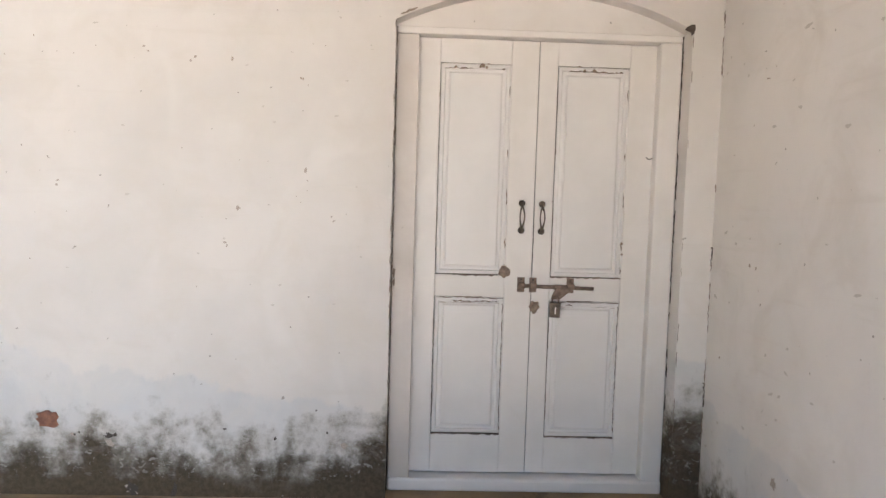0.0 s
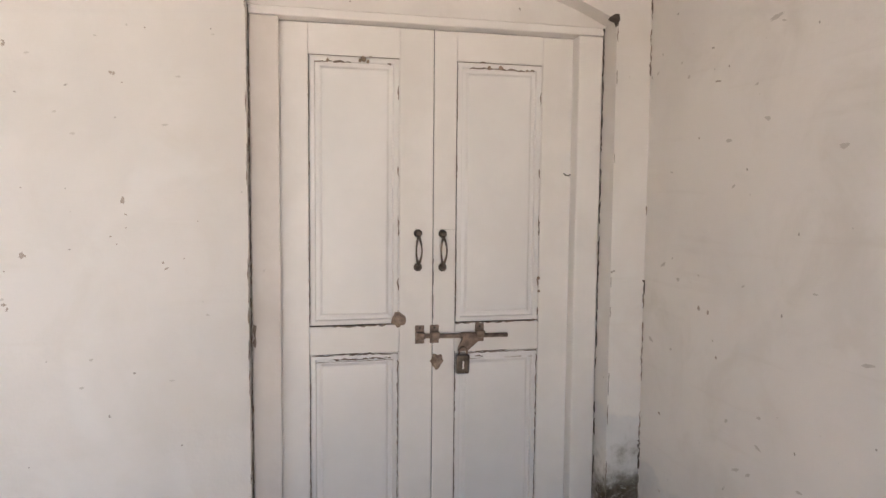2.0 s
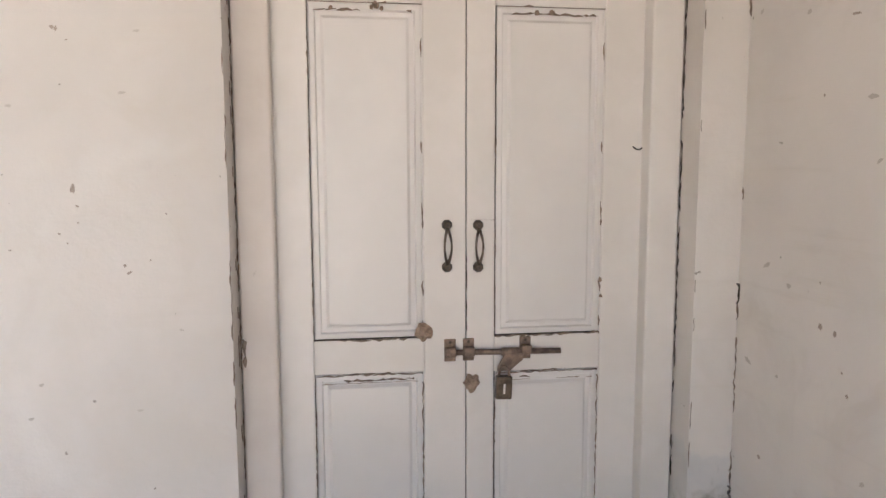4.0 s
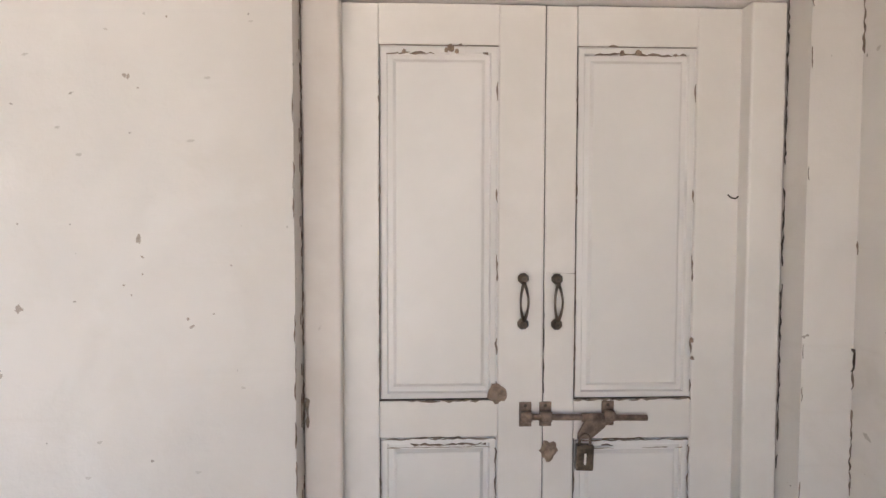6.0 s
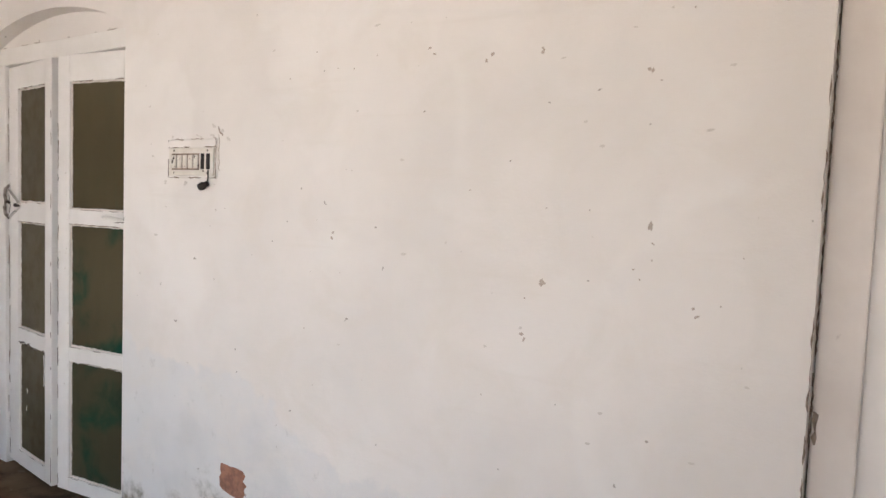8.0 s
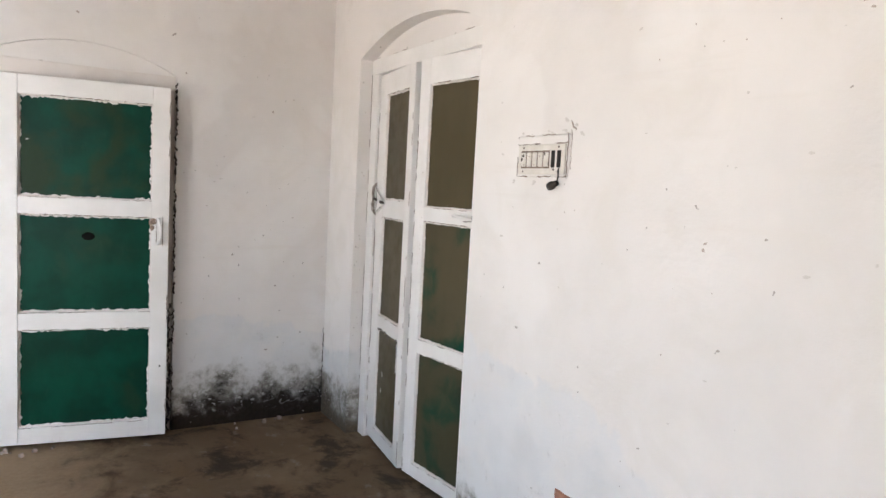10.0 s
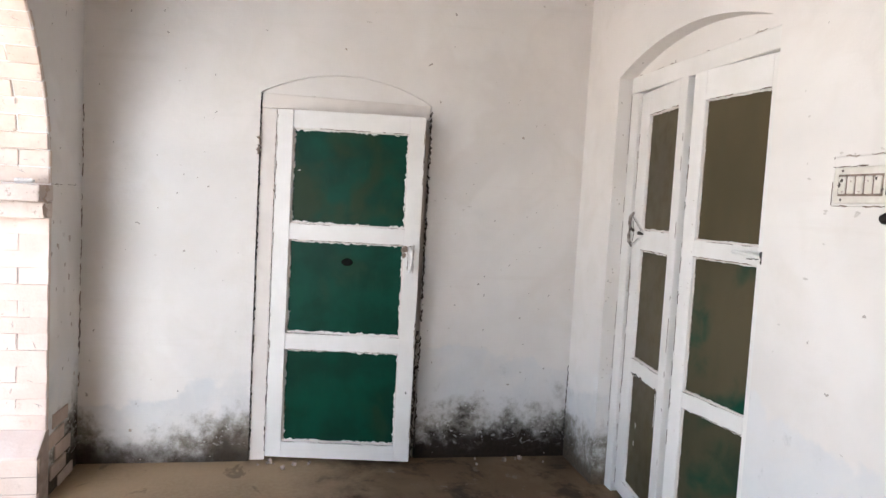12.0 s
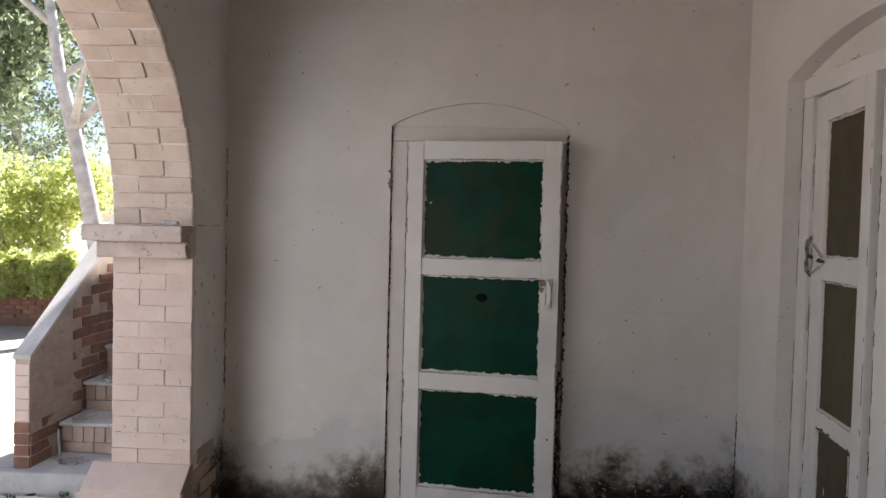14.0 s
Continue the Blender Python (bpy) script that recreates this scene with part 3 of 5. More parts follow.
# Right jamb's paint is browned to hold the shade of the open leaf.
boxed("door_jamb", (XW - 0.15, XW - 0.012, -0.985, -0.925, 0.0, 1.955), jamb_shaded, door_3, "painted wooden jamb with leaf shade in its brown", 0.005)
boxed("door_header", (XW - 0.15, XW - 0.018, -1.852, -0.925, 1.956, 2.036), frame_paint, door_3, "", 0.005)
tagged(part("tympanum", slab2d([[(p[0], 2.02), (q[0], 2.02), q, p] for p, q in zip(*[(lambda a: (a, a[1:]))(arch_points(-1.86, -0.917, 2.034, 0.13))][0])],
                               lambda u, w, d: (XW - 0.02 - d, u, w), 0.2), wall_w_mat, door_3), "plastered arch infill above the door")
RAILS3 = [(0, 0.089), (0.612, 0.705), (1.220, 1.311), (1.828, 1.925)]
l3 = glazed_leaf(0.805, pose(XW + 0.004, -1.765, 0.028, 0, 0, 90 - 8.8), door_3, 0.088, RAILS3, [pane_green, pane_green, pane_clouded], 0.088, 0.025)

# ---- switchboard ----
board = thing("switchboard", "old yellowed switchboard with switches and a socket, set in the wall", "switchboard")
boxed("backing_box", (-1.785, -1.497, -0.005, 0.02, 1.552, 1.702), wall_n_mat, board, "", 0.005)
boxed("face_plate", (-1.772, -1.507, -0.013, -0.004, 1.560, 1.668), plastic, board, "", 0.003)
# Dark plate gives the gaps round the switches their shade by colour.
boxed("switch_well", (-1.752, -1.588, -0.0142, -0.012, 1.582, 1.646), grime_shade, board, "dark plate painted for the shaded gaps round the switches", 0.0)
for k in range(5):
    boxed("switch", (-1.748 + k * 0.0325, -1.722 + k * 0.0325, -0.018, -0.012, 1.588, 1.640), plastic, board, "", 0.003)
for k in range(2):
    boxed("socket_slot", (-1.578 + k * 0.032, -1.558 + k * 0.032, -0.0155, -0.012, 1.585, 1.645), black_plastic, board, "dark socket opening", 0.002)
plug = thing("plug", "dark bulb-holder plug hanging below the switchboard", "plug", at=pose(-1.555, -0.018, 1.522))
part("plug_body", lathe(bmesh.new(), (-0.022, 0, -0.006), (1, 0, 0.35), [(0, 0.008), (0.004, 0.014), (0.022, 0.015), (0.026, 0.011), (0.046, 0.010), (0.05, 0.004)]), black_plastic, plug)
part("wire", tube(bmesh.new(), [(0.02, 0, 0.008), (0.026, 0.0, 0.03), (0.02, 0.004, 0.06)], 0.0025, 6), black_plastic, plug)

# ---- arcade trim ----
PLINTHS = []
for a, b in ARCHES:
    for x, s in ((a, 1), (b, -1)):
        imp = thing("impost", "limewashed brick impost at the springing of the arch", "impost", "structure")
        boxed("upper_course", (min(x - 0.02 * s, x + 0.150 * s), max(x - 0.02 * s, x + 0.150 * s), -3.19, YS + 0.012, 1.402, 1.478), stone_imp, imp, "", 0.008)
        boxed("lower_course", (min(x - 0.02 * s, x + 0.085 * s), max(x - 0.02 * s, x + 0.085 * s), -3.155, YS + 0.010, 1.325, 1.401), stone_imp, imp, "", 0.008)
        pl = bmesh.new()
        prof = [(-0.02, 0.0), (0.115, 0.0), (0.115, 0.245), (0.015, 0.335), (-0.02, 0.335)]
        f0 = [pl.verts.new((x + s * u, -3.20, w)) for u, w in prof]
        f1 = [pl.verts.new((x + s * u, YS + 0.008, w)) for u, w in prof]
        pl.faces.new(f0), pl.faces.new(f1[::-1])
        for k in range(5):
            pl.faces.new((f0[k], f0[(k + 1) % 5], f1[(k + 1) % 5], f1[k]))
        base = tagged(part("pier_plinth", pl, mortar), "limewashed brick pier base with a sloping top", "plinth", "", "structure")
        PLINTHS.append((base, x, s))

# ---- outside stair ----
BASE = -0.185
stair = thing("outside_stair", "outdoor brick stair with cement treads", "stair", "structure")
boxed("landing_slab", (-6.4, -4.49, -4.60, -3.32, -0.40, BASE), cement, stair, "", 0.02)
SX, TR, RI = -4.90, 0.30, 0.225
for k in range(7):
    x1 = SX - k * TR
    z1 = BASE + (k + 1) * RI
    tread = boxed("tread", (x1 - TR - 0.25, x1 + 0.015, -4.335, -3.35, z1 - 0.03, z1), cement, stair, "", 0.01)
    boxed("riser_core", (x1 - TR - 0.2, x1 - 0.03, -4.33, -3.35, BASE if k == 0 else z1 - RI - 0.05, z1 - 0.031), mortar, stair, "", 0.0)
par = thing("stair_parapet", "low brick stair wall with a sloping cement cap", "parapet", "structure")


def slope_prism(pts, y0, y1):
    bm = bmesh.new()
    a = [bm.verts.new((x, y0, z)) for x, z in pts]
    b = [bm.verts.new((x, y1, z)) for x, z in pts]
    bm.faces.new(a), bm.faces.new(b[::-1])
    for k in range(len(pts)):
        bm.faces.new((a[k], a[(k + 1) % len(pts)], b[(k + 1) % len(pts)], b[k]))
    return bm


PX, PSL = -4.575, 0.76
part("parapet_core", slope_prism([(PX, BASE), (PX, 0.550), (PX - 2.4, 0.550 + 2.4 * PSL), (PX - 2.4, BASE)], -4.445, -4.34), brown_render, par)
part("cap", slope_prism([(PX + 0.008, 0.552), (PX + 0.008, 0.578), (PX - 2.4, 0.578 + 2.408 * PSL), (PX - 2.4, 0.552 + 2.408 * PSL)], -4.455, -4.332), cement, par, "pale cement cap")
pipe = tagged(part("drain_pipe", tube(bmesh.new(), [(-4.40, -5.2, -0.335), (-4.43, -4.2, -0.335), (-4.41, -3.4, -0.335)], 0.022, 10), pvc), "white plastic pipe lying on the ground", "pipe")

# ---- garden ----
garden_wall = thing("garden_wall", "low red brick boundary wall below the bushes", "wall", "structure")
boxed("wall_core", (-11.6, -11.37, -16.0, -4.0, -0.5, 0.62), brick_red, garden_wall, "", 0.02)


def foliage(name, blobs, count, size, material, seed, parent=None):
    rng = np.random.default_rng(seed)
    verts, faces = [], []
    for (cx, cy, cz, rx, ry, rz), n in zip(blobs, [count // len(blobs)] * len(blobs)):
        d = rng.normal(size=(n, 3))
        d /= np.linalg.norm(d, axis=1)[:, None]
        r = rng.uniform(0.45, 1.0, n) ** 0.6 * (0.8 + 0.35 * np.sin(d[:, 0] * 5 + cx) * np.cos(d[:, 1] * 4 + cy))
        p = d * r[:, None] * (rx, ry, rz) + (cx, cy, cz)
        e1 = rng.normal(size=(n, 3))
        e1 /= np.linalg.norm(e1, axis=1)[:, None]
        e2 = np.cross(e1, rng.normal(size=(n, 3)))
        e2 /= np.linalg.norm(e2, axis=1)[:, None]
        s = rng.uniform(0.6, 1.3, n)[:, None] * size
        for q, a, b in zip(p, e1 * s, e2 * s * 0.5):
            k = len(verts)
            verts += [tuple(q - a), tuple(q + b), tuple(q + a), tuple(q - b)]
            faces.append((k, k + 1, k + 2, k + 3))
    me = bpy.data.meshes.new(name)
    me.from_pydata(verts, [], faces)
    me.materials.append(material)
    ob = new(name, me)
    ob.parent = parent
    return ob


hedge = thing("bush_row", "sunlit yellow-green bushes behind a low brick wall", "bushes", "stuff")
foliage("bush_leaves", [(-12.3 + random.uniform(-.5, .5), y, random.uniform(0.7, 1.7), 1.0, 0.9, 0.9) for y in (-13, -12, -11.2, -10.5, -9.8)]
        + [(-11.2, y, 0.55, 0.35, 0.5, 0.45) for y in (-10.4, -9.1, -8.3)]
        + [(-13.4, y, 2.0 + 0.4 * math.sin(y * 2), 0.8, 1.0, 0.9) for y in (-12.6, -11.8, -11.0, -10.1, -9.3)], 44000, 0.055, leaf_light, 3, hedge)


def tree(x, y, lean, height, crown_blobs, seed, label, leaves=14000):
    t = thing("tree", label, "tree")
    rnd = random.Random(seed)
    pts = [(x + lean[0] * k / 8 + rnd.uniform(-.05, .05), y + lean[1] * k / 8 + rnd.uniform(-.05, .05), -0.45 + (height + 0.2) * k / 8) for k in range(9)]
    part("trunk", tube(bmesh.new(), pts, [0.17 - 0.014 * k for k in range(9)], 10), bark, t)
    for k in range(5):
        p = Vector(pts[4 + k % 4])
        q = p + Vector((rnd.uniform(-1.3, 1.3), rnd.uniform(-1.3, 1.3), rnd.uniform(0.6, 1.6)))
        part("limb", tube(bmesh.new(), [p, (p + q) / 2 + Vector((0, 0, 0.12)), q], [0.07, 0.05, 0.02], 7), bark, t)
    foliage("crown", crown_blobs, leaves, 0.085, leaf_dark, seed, t)
    return t


tree(-10.6, -7.0, (-0.3, -1.5), 6.5, [(-11.5, -9.3, 5.2, 1.6, 1.5, 1.2), (-12.2, -10.5, 4.2, 1.4, 1.4, 1.0), (-10.8, -8.5, 6.4, 1.5, 1.6, 1.2), (-11.8, -11.4, 5.6, 1.5, 1.5, 1.3)], 5, "leaning pale-trunked tree with dense dark leaves")
tree(-20.5, -15.5, (0.4, 0.5), 8.5, [(-20, -15, 7.2, 2.7, 2.7, 2.0), (-21.2, -13.0, 6.0, 2.5, 2.5, 1.9), (-19.4, -17.6, 6.2, 2.5, 2.5, 2.0), (-20.6, -15.2, 4.2, 2.3, 2.7, 1.5)], 6, "tall leafy tree behind the boundary wall")

# ---- bricks of the arcade, last ----


def brick_mesh(name, l, w, h, material, seed, round_off=0.0025):
    bm = bmesh.new()
    rs = random.Random(seed)
    box(bm, -l / 2, l / 2, -w / 2, w / 2, -h / 2, h / 2)
    bmesh.ops.bevel(bm, geom=bm.edges[:], offset=round_off, segments=1, affect="EDGES")
    for v in bm.verts:
        v.co += Vector([rs.uniform(-0.0011, 0.0011) for _ in range(3)])
    bmesh.ops.recalc_face_normals(bm, faces=bm.faces)
    me = bpy.data.meshes.new(name)
    bm.to_mesh(me)
    bm.free()
    me.materials.append(material)
    return me


CO = 0.0762
long_bricks = [brick_mesh("brick", 0.03, 0.2512, CO - 0.0004, brick_pink, 20 + k, 0.0014) for k in range(4)]
short_bricks = [brick_mesh("brick", 0.03, 0.1268, CO - 0.0004, brick_pink, 30 + k, 0.0014) for k in range(4)]


def lay(parent, me, m):
    ob = new("brick", me)
    ob.parent = parent
    ob.matrix_basis = m
    return ob


arch_long = [brick_mesh("brick", 0.03, 0.2512, CO - 0.002, brick_arch, 320 + k, 0.0045) for k in range(5)]
arch_short = [brick_mesh("brick", 0.03, 0.1268, CO - 0.002, brick_arch, 330 + k, 0.0045) for k in range(5)]


def course(parent, k, place, longs, shorts, rough=0.0022):
    """One course of a stretcher and a header across the 0.38 m jamb; place maps the offset along y to a pose."""
    l, s = longs[k % len(longs)], shorts[(k * 3) % len(shorts)]
    off = random.uniform(-rough, rough)
    if k % 2:
        lay(parent, s, place(YS - 0.0625 + 0.004, off))
        lay(parent, l, place(YS - 0.127 - 0.125 + 0.003, -off))
    else:
        lay(parent, l, place(YS - 0.125 + 0.002, off))
        lay(parent, s, place(YS - 0.252 - 0.063 + 0.001, -off))


for a, b in ARCHES:
    r = (b - a) / 2
    for x, s in ((a, 1), (b, -1)):
        for k in range(13):
            course(wall_south, k, lambda y, o: pose(x - s * (0.007 + o), y, 0.335 + CO * (k + 0.5)), long_bricks, short_bricks)
    n = int(round(math.pi * r / CO))
    for k in range(n):
        th = math.pi * (k + 0.5) / n
        course(wall_south, k, lambda y, o: pose((a + b) / 2 - (r + 0.007 + o) * math.cos(th), y, 1.48 + (r + 0.007 + o) * math.sin(th), 0, math.degrees(th), 0) @ pose(0, 0, 0, random.uniform(-0.7, 0.7), random.uniform(-1.5, 1.5), 0), arch_long, arch_short, 0.004)

# ---- marks and small damage ----


def chip_mesh(seed, material, r=1.0):
    """A knocked-out spot: an irregular rim, a little proud, round a hollow."""
    rs = random.Random(seed)
    bm = bmesh.new()
    n = 15
    rim = [bm.verts.new((r * rs.uniform(0.4, 1.1) * math.cos(2 * math.pi * k / n), -0.0012, r * rs.uniform(0.35, 1.0) * math.sin(2 * math.pi * k / n))) for k in range(n)]
    mid = [bm.verts.new((v.co.x * 0.55, -0.0022 + rs.uniform(0, 0.001), v.co.z * 0.55)) for v in rim]
    c = bm.verts.new((0, -0.0013, 0))
    for k in range(n):
        bm.faces.new((rim[k], rim[(k + 1) % n], mid[(k + 1) % n], mid[k]))
        bm.faces.new((mid[k], mid[(k + 1) % n], c))
    bmesh.ops.recalc_face_normals(bm, faces=bm.faces)
    me = bpy.data.meshes.new("plaster_chip")
    bm.to_mesh(me)
    bm.free()
    me.materials.append(material)
    return me


chip_brown = surf("chip_brown", (0.56, 0.48, 0.42), (0.33, 0.265, 0.22), 90, 0.95)
chip_grey = surf("chip_grey", (0.66, 0.615, 0.57), (0.56, 0.51, 0.465), 60, 0.95)
CHIPS = [chip_mesh(40 + k, chip_brown) for k in range(9)]
SCUFFS = [chip_mesh(60 + k, chip_grey) for k in range(6)]


def chip(parent, place, size, k, scuff=False, wide=1.0, spin=0.0):
    ob = new("scuff" if scuff else "plaster_chip", (SCUFFS if scuff else CHIPS)[k % (6 if scuff else 9)])
    ob.parent = parent
    ob.matrix_basis = place @ pose(0, 0, 0, 0, spin, 0) @ Matrix.Diagonal((size * wide, 1, size, 1))
    return ob


def on_north(x, z):
    return pose(x, 0, z)


def on_west(y, z):
    return pose(XW, y, z, 0, 0, 90)


def on_east(y, z):
    return pose(XE, y, z, 0, 0, -90)


NORTH = [(-0.18, 1.909), (-0.335, 1.917), (-0.532, 1.934), (-1.005, 1.98), (-0.841, 1.913), (-0.91, 1.919), (0.138, 1.453), (-0.152, 1.283),
         (-0.912, 1.379), (-0.206, 1.132), (-1.032, 1.041), (-0.749, 1.948), (-1.126, 1.899), (-0.325, 0.937), (0.145, 1.366), (0.145, 1.408),
         (0.099, 1.339), (0.117, 1.315), (0.251, 1.256), (0.314, 1.268), (0.357, 1.387), (0.111, 1.842), (0.143, 1.813), (-0.147, 1.488),
         (-0.39, 1.531), (-1.502, 1.432), (-1.45, 1.44), (0.213, 1.982), (-0.201, 1.234), (-0.877, 1.247)]
BIG = {0: 2.2, 1: 2.6, 2: 1.7, 6: 2.4, 7: 3.2, 8: 1.7, 9: 2.0, 18: 1.6, 21: 2.2}
for k, (x, z) in enumerate(NORTH):
    chip(wall_north, on_north(x, z), 0.0034 * BIG.get(k, 1.0), k, False, random.uniform(0.8, 1.5), random.uniform(0, 360))
    if k in BIG:
        chip(wall_north, on_north(x + random.uniform(-0.02, 0.02), z + random.uniform(-0.02, 0.02)), 0.006, k + 2, False, 1.5, random.uniform(0, 360))
for k in range(48):
    x, z = random.uniform(-2.0, 0.45), random.uniform(0.75, 2.35)
    chip(wall_north, on_north(x, z), random.uniform(0.0025, 0.006), k, True, random.uniform(1, 3), random.uniform(-15, 15))
for k, (y, z) in enumerate([(-0.351, 1.121), (-0.401, 1.114), (-0.408, 1.832), (-0.46, 1.868), (-0.342, 1.225), (-0.451, 0.982), (-0.136, 0.706), (-0.32, 1.666), (-0.43, 1.03), (-0.62, 0.36)]):
    chip(wall_east, on_east(y, z), (0.012, 0.010, 0.006, 0.005, 0.005, 0.008, 0.009, 0.005, 0.005, 0.03)[k], k, False, 0.8 if k != 2 else 3, random.uniform(-30, 30))
for k in range(46):
    y, z = random.uniform(-1.5, -0.05), random.uniform(0.25, 2.3)
    chip(wall_east, on_east(y, z), random.uniform(0.003, 0.009), k, True, random.uniform(1, 3.5), random.uniform(-25, 25))
for k, (y, z) in enumerate([(-2.471, 0.183), (-0.375, 1.896), (-1.412, 2.303), (-2.165, 1.557), (-2.057, 1.167), (-2.361, 1.385), (-0.747, 1.32), (-0.754, 0.773), (-0.523, 0.402), (-0.873, 2.06), (-0.25, 1.98)]):
    chip(wall_west, on_west(y, z), (0.012, 0.010, 0.010, 0.005, 0.005, 0.005, 0.004, 0.004, 0.005, 0.008, 0.005)[k], k, False, 1.0, random.uniform(0, 360))
for k in range(30):
    chip(wall_west, on_west(random.uniform(-2.6, -0.05), random.uniform(0.5, 2.5)), random.uniform(0.003, 0.006), k, True, random.uniform(1, 3), random.uniform(-20, 20))


def crack(parent, p, q, width, out, seed, fill=0.75, material=None):
    """A broken dark seam from p to q: short irregular slivers; out is the way it faces."""
    rs = random.Random(seed)
    p, q, out = Vector(p), Vector(q), Vector(out)
    d = q - p
    length = d.length
    d.normalize()
    side = d.cross(out).normalized()
    bm = bmesh.new()
    s = 0.0
    while s < length:
        run = rs.uniform(0.015, 0.09)
        if rs.random() < fill:
            n = max(2, int(run / 0.012))
            rows = []
            for k in range(n + 1):
                w = width * rs.uniform(0.25, 1.0) * (0.35 if k in (0, n) else 1)
                c = p + d * min(s + run * k / n, length) + side * rs.uniform(-0.35, 0.35) * width
                rows.append((bm.verts.new(c + side * w / 2), bm.verts.new(c + out * 0.002), bm.verts.new(c - side * w / 2)))
            for a, b in zip(rows, rows[1:]):
                bm.faces.new((a[0], a[1], b[1], b[0]))
                bm.faces.new((a[1], a[2], b[2], b[1]))
        s += run
    return tagged(part("crack", bm, material or groove, parent), kind="stuff")


crack(door_1, (0.513, 0.098, 0.1), (0.513, 0.098, 2.1), 0.005, (0, -1, 0), 1, 0.8, grime_shade)
crack(door_1, (0.5105, 0.08, 0.2), (0.5105, 0.08, 2.1), 0.014, (1, 0, 0), 11, 0.3, grime_shade)
crack(wall_north, (0.5095, -0.001, 0.2), (0.5095, -0.001, 2.1), 0.005, (0, -1, 0), 2, 0.3, grime_shade)
crack(door_1, (1.789, 0.098, 0.05), (1.789, 0.098, 2.12), 0.007, (0, -1, 0), 3, 0.8)
crack(wall_north, (1.795, -0.001, 0.3), (1.795, -0.001, 2.1), 0.004, (0, -1, 0), 4, 0.25, grime_shade)
crack(wall_east, (XE - 0.002, -0.003, 0.1), (XE - 0.002, -0.003, 2.4), 0.008, (-0.7, -0.7, 0), 5, 0.6, grime_shade)
crack(wall_east, (XE - 0.002, -0.004, 1.11), (XE - 0.002, -0.004, 1.17), 0.022, (-0.7, -0.7, 0), 6, 1.0)
crack(wall_east, (XE - 0.002, -0.004, 0.45), (XE - 0.002, -0.004, 0.56), 0.024, (-0.7, -0.7, 0), 16, 1.0)
crack(wall_west, (XW + 0.002, -0.004, 0.2), (XW + 0.002, -0.004, 0.56), 0.012, (0.7, -0.7, 0), 7, 0.9)
crack(wall_west, (XW + 0.002, YS + 0.004, 0.1), (XW + 0.002, YS + 0.004, 1.9), 0.009, (0.7, 0.7, 0), 8, 0.6, grime_shade)
crack(wall_west, (XW + 0.002, YS + 0.004, 0.62), (XW + 0.002, YS + 0.004, 0.78), 0.018, (0.7, 0.7, 0), 9, 1.0)
crack(door_3, (XW - 0.014, -1.851, 0.05), (XW - 0.014, -1.851, 2.03), 0.012, (1, 0, 0), 10, 0.95)
crack(wall_west, (XW + 0.001, -1.856, 1.70), (XW + 0.001, -1.856, 1.80), 0.022, (1, 0, 0), 17, 1.0, grime_shade)
crack(wall_west, (XW + 0.001, -0.921, 0.05), (XW + 0.001, -0.921, 2.0), 0.017, (1, 0, 0), 12, 0.7)
# Broad black strip low on the jamb: shade of the leaf gap, drawn in.
crack(door_3, (XW - 0.011, -0.94, 0.0), (XW - 0.011, -0.94, 0.75), 0.03, (1, 0, 0), 13, 1.0)
crack(door_2, (-3.347, 0.074, 0.1), (-3.347, 0.074, 2.15), 0.006, (0, -1, 0), 14, 0.5, grime_shade)
crack(door_1, (0.56, 0.097, 2.151), (1.72, 0.097, 2.151), 0.007, (0, -1, 0), 15, 0.5)
crack(door_2, (-3.30, 0.071, 2.206), (-2.12, 0.071, 2.206), 0.005, (0, -1, 0), 18, 0.35, grime_shade)
crack(wall_south, (-3.70, YS + 0.001, 1.482), (-3.36, YS + 0.001, 1.482), 0.006, (0, 1, 0), 19, 0.8, grime_shade)

# worn edges of the panelled leaves: paint gone along the mouldings, and dark groove outlines
for lv, x0, x1, rows in ((lf, 0.098, 0.420, ((1.893, 1), (0.932, 2), (0.832, 1), (0.182, 2))), (rt, 0.085, 0.414, ((1.895, 1), (0.930, 2), (0.822, 1), (0.172, 2)))):
    for z, kind in rows:
        if kind == 1:
            crack(lv, (x0 + 0.02, 0.005, z - 0.022), (x1 - 0.03, 0.005, z - 0.022), 0.009, (0, -1, 0), int(z * 991), 0.75, grime_shade)
            if z < 1:
                crack(lv, (x0 + 0.004, 0.002, z - 0.006), (x1 - 0.004, 0.002, z - 0.006), 0.006, (0, -1, 0), int(z * 443), 0.95, grime_shade)
                crack(lv, (x0 + 0.02, 0.004, z - 0.030), (x1 - 0.02, 0.004, z - 0.030), 0.004, (0, -1, 0), int(z * 447), 0.9, chip_brown)
            crack(lv, (x0 + 0.08, 0.0, z - 0.002), (x1 - 0.1, 0.0, z - 0.002), 0.007, (0, -1, 0), int(z * 777), 0.6, grime_shade)
        else:
            crack(lv, (x0, -0.0005, z + 0.001), (x1, -0.0005, z + 0.001), 0.009, (0, -1, 0), int(z * 555), 0.95, grime_shade)
    for z0, z1 in ((0.2, 0.8), (0.95, 1.87)):
        crack(lv, (x1 - 0.004, 0.0005, z0), (x1 - 0.004, 0.0005, z1), 0.006, (0, -1, 0), int(z0 * 333) + 5, 0.9 if z0 < 0.5 else 0.4, grime_shade)
        crack(lv, (x0 + 0.001, -0.0005, z0), (x0 + 0.001, -0.0005, z1), 0.005, (0, -1, 0), int(z0 * 123) + 9, 0.45, grime_shade)
crack(rt, (0.005, -0.0008, 1.282), (0.085, -0.0008, 1.281), 0.0015, (0, -1, 0), 31, 1.0, grime_shade)
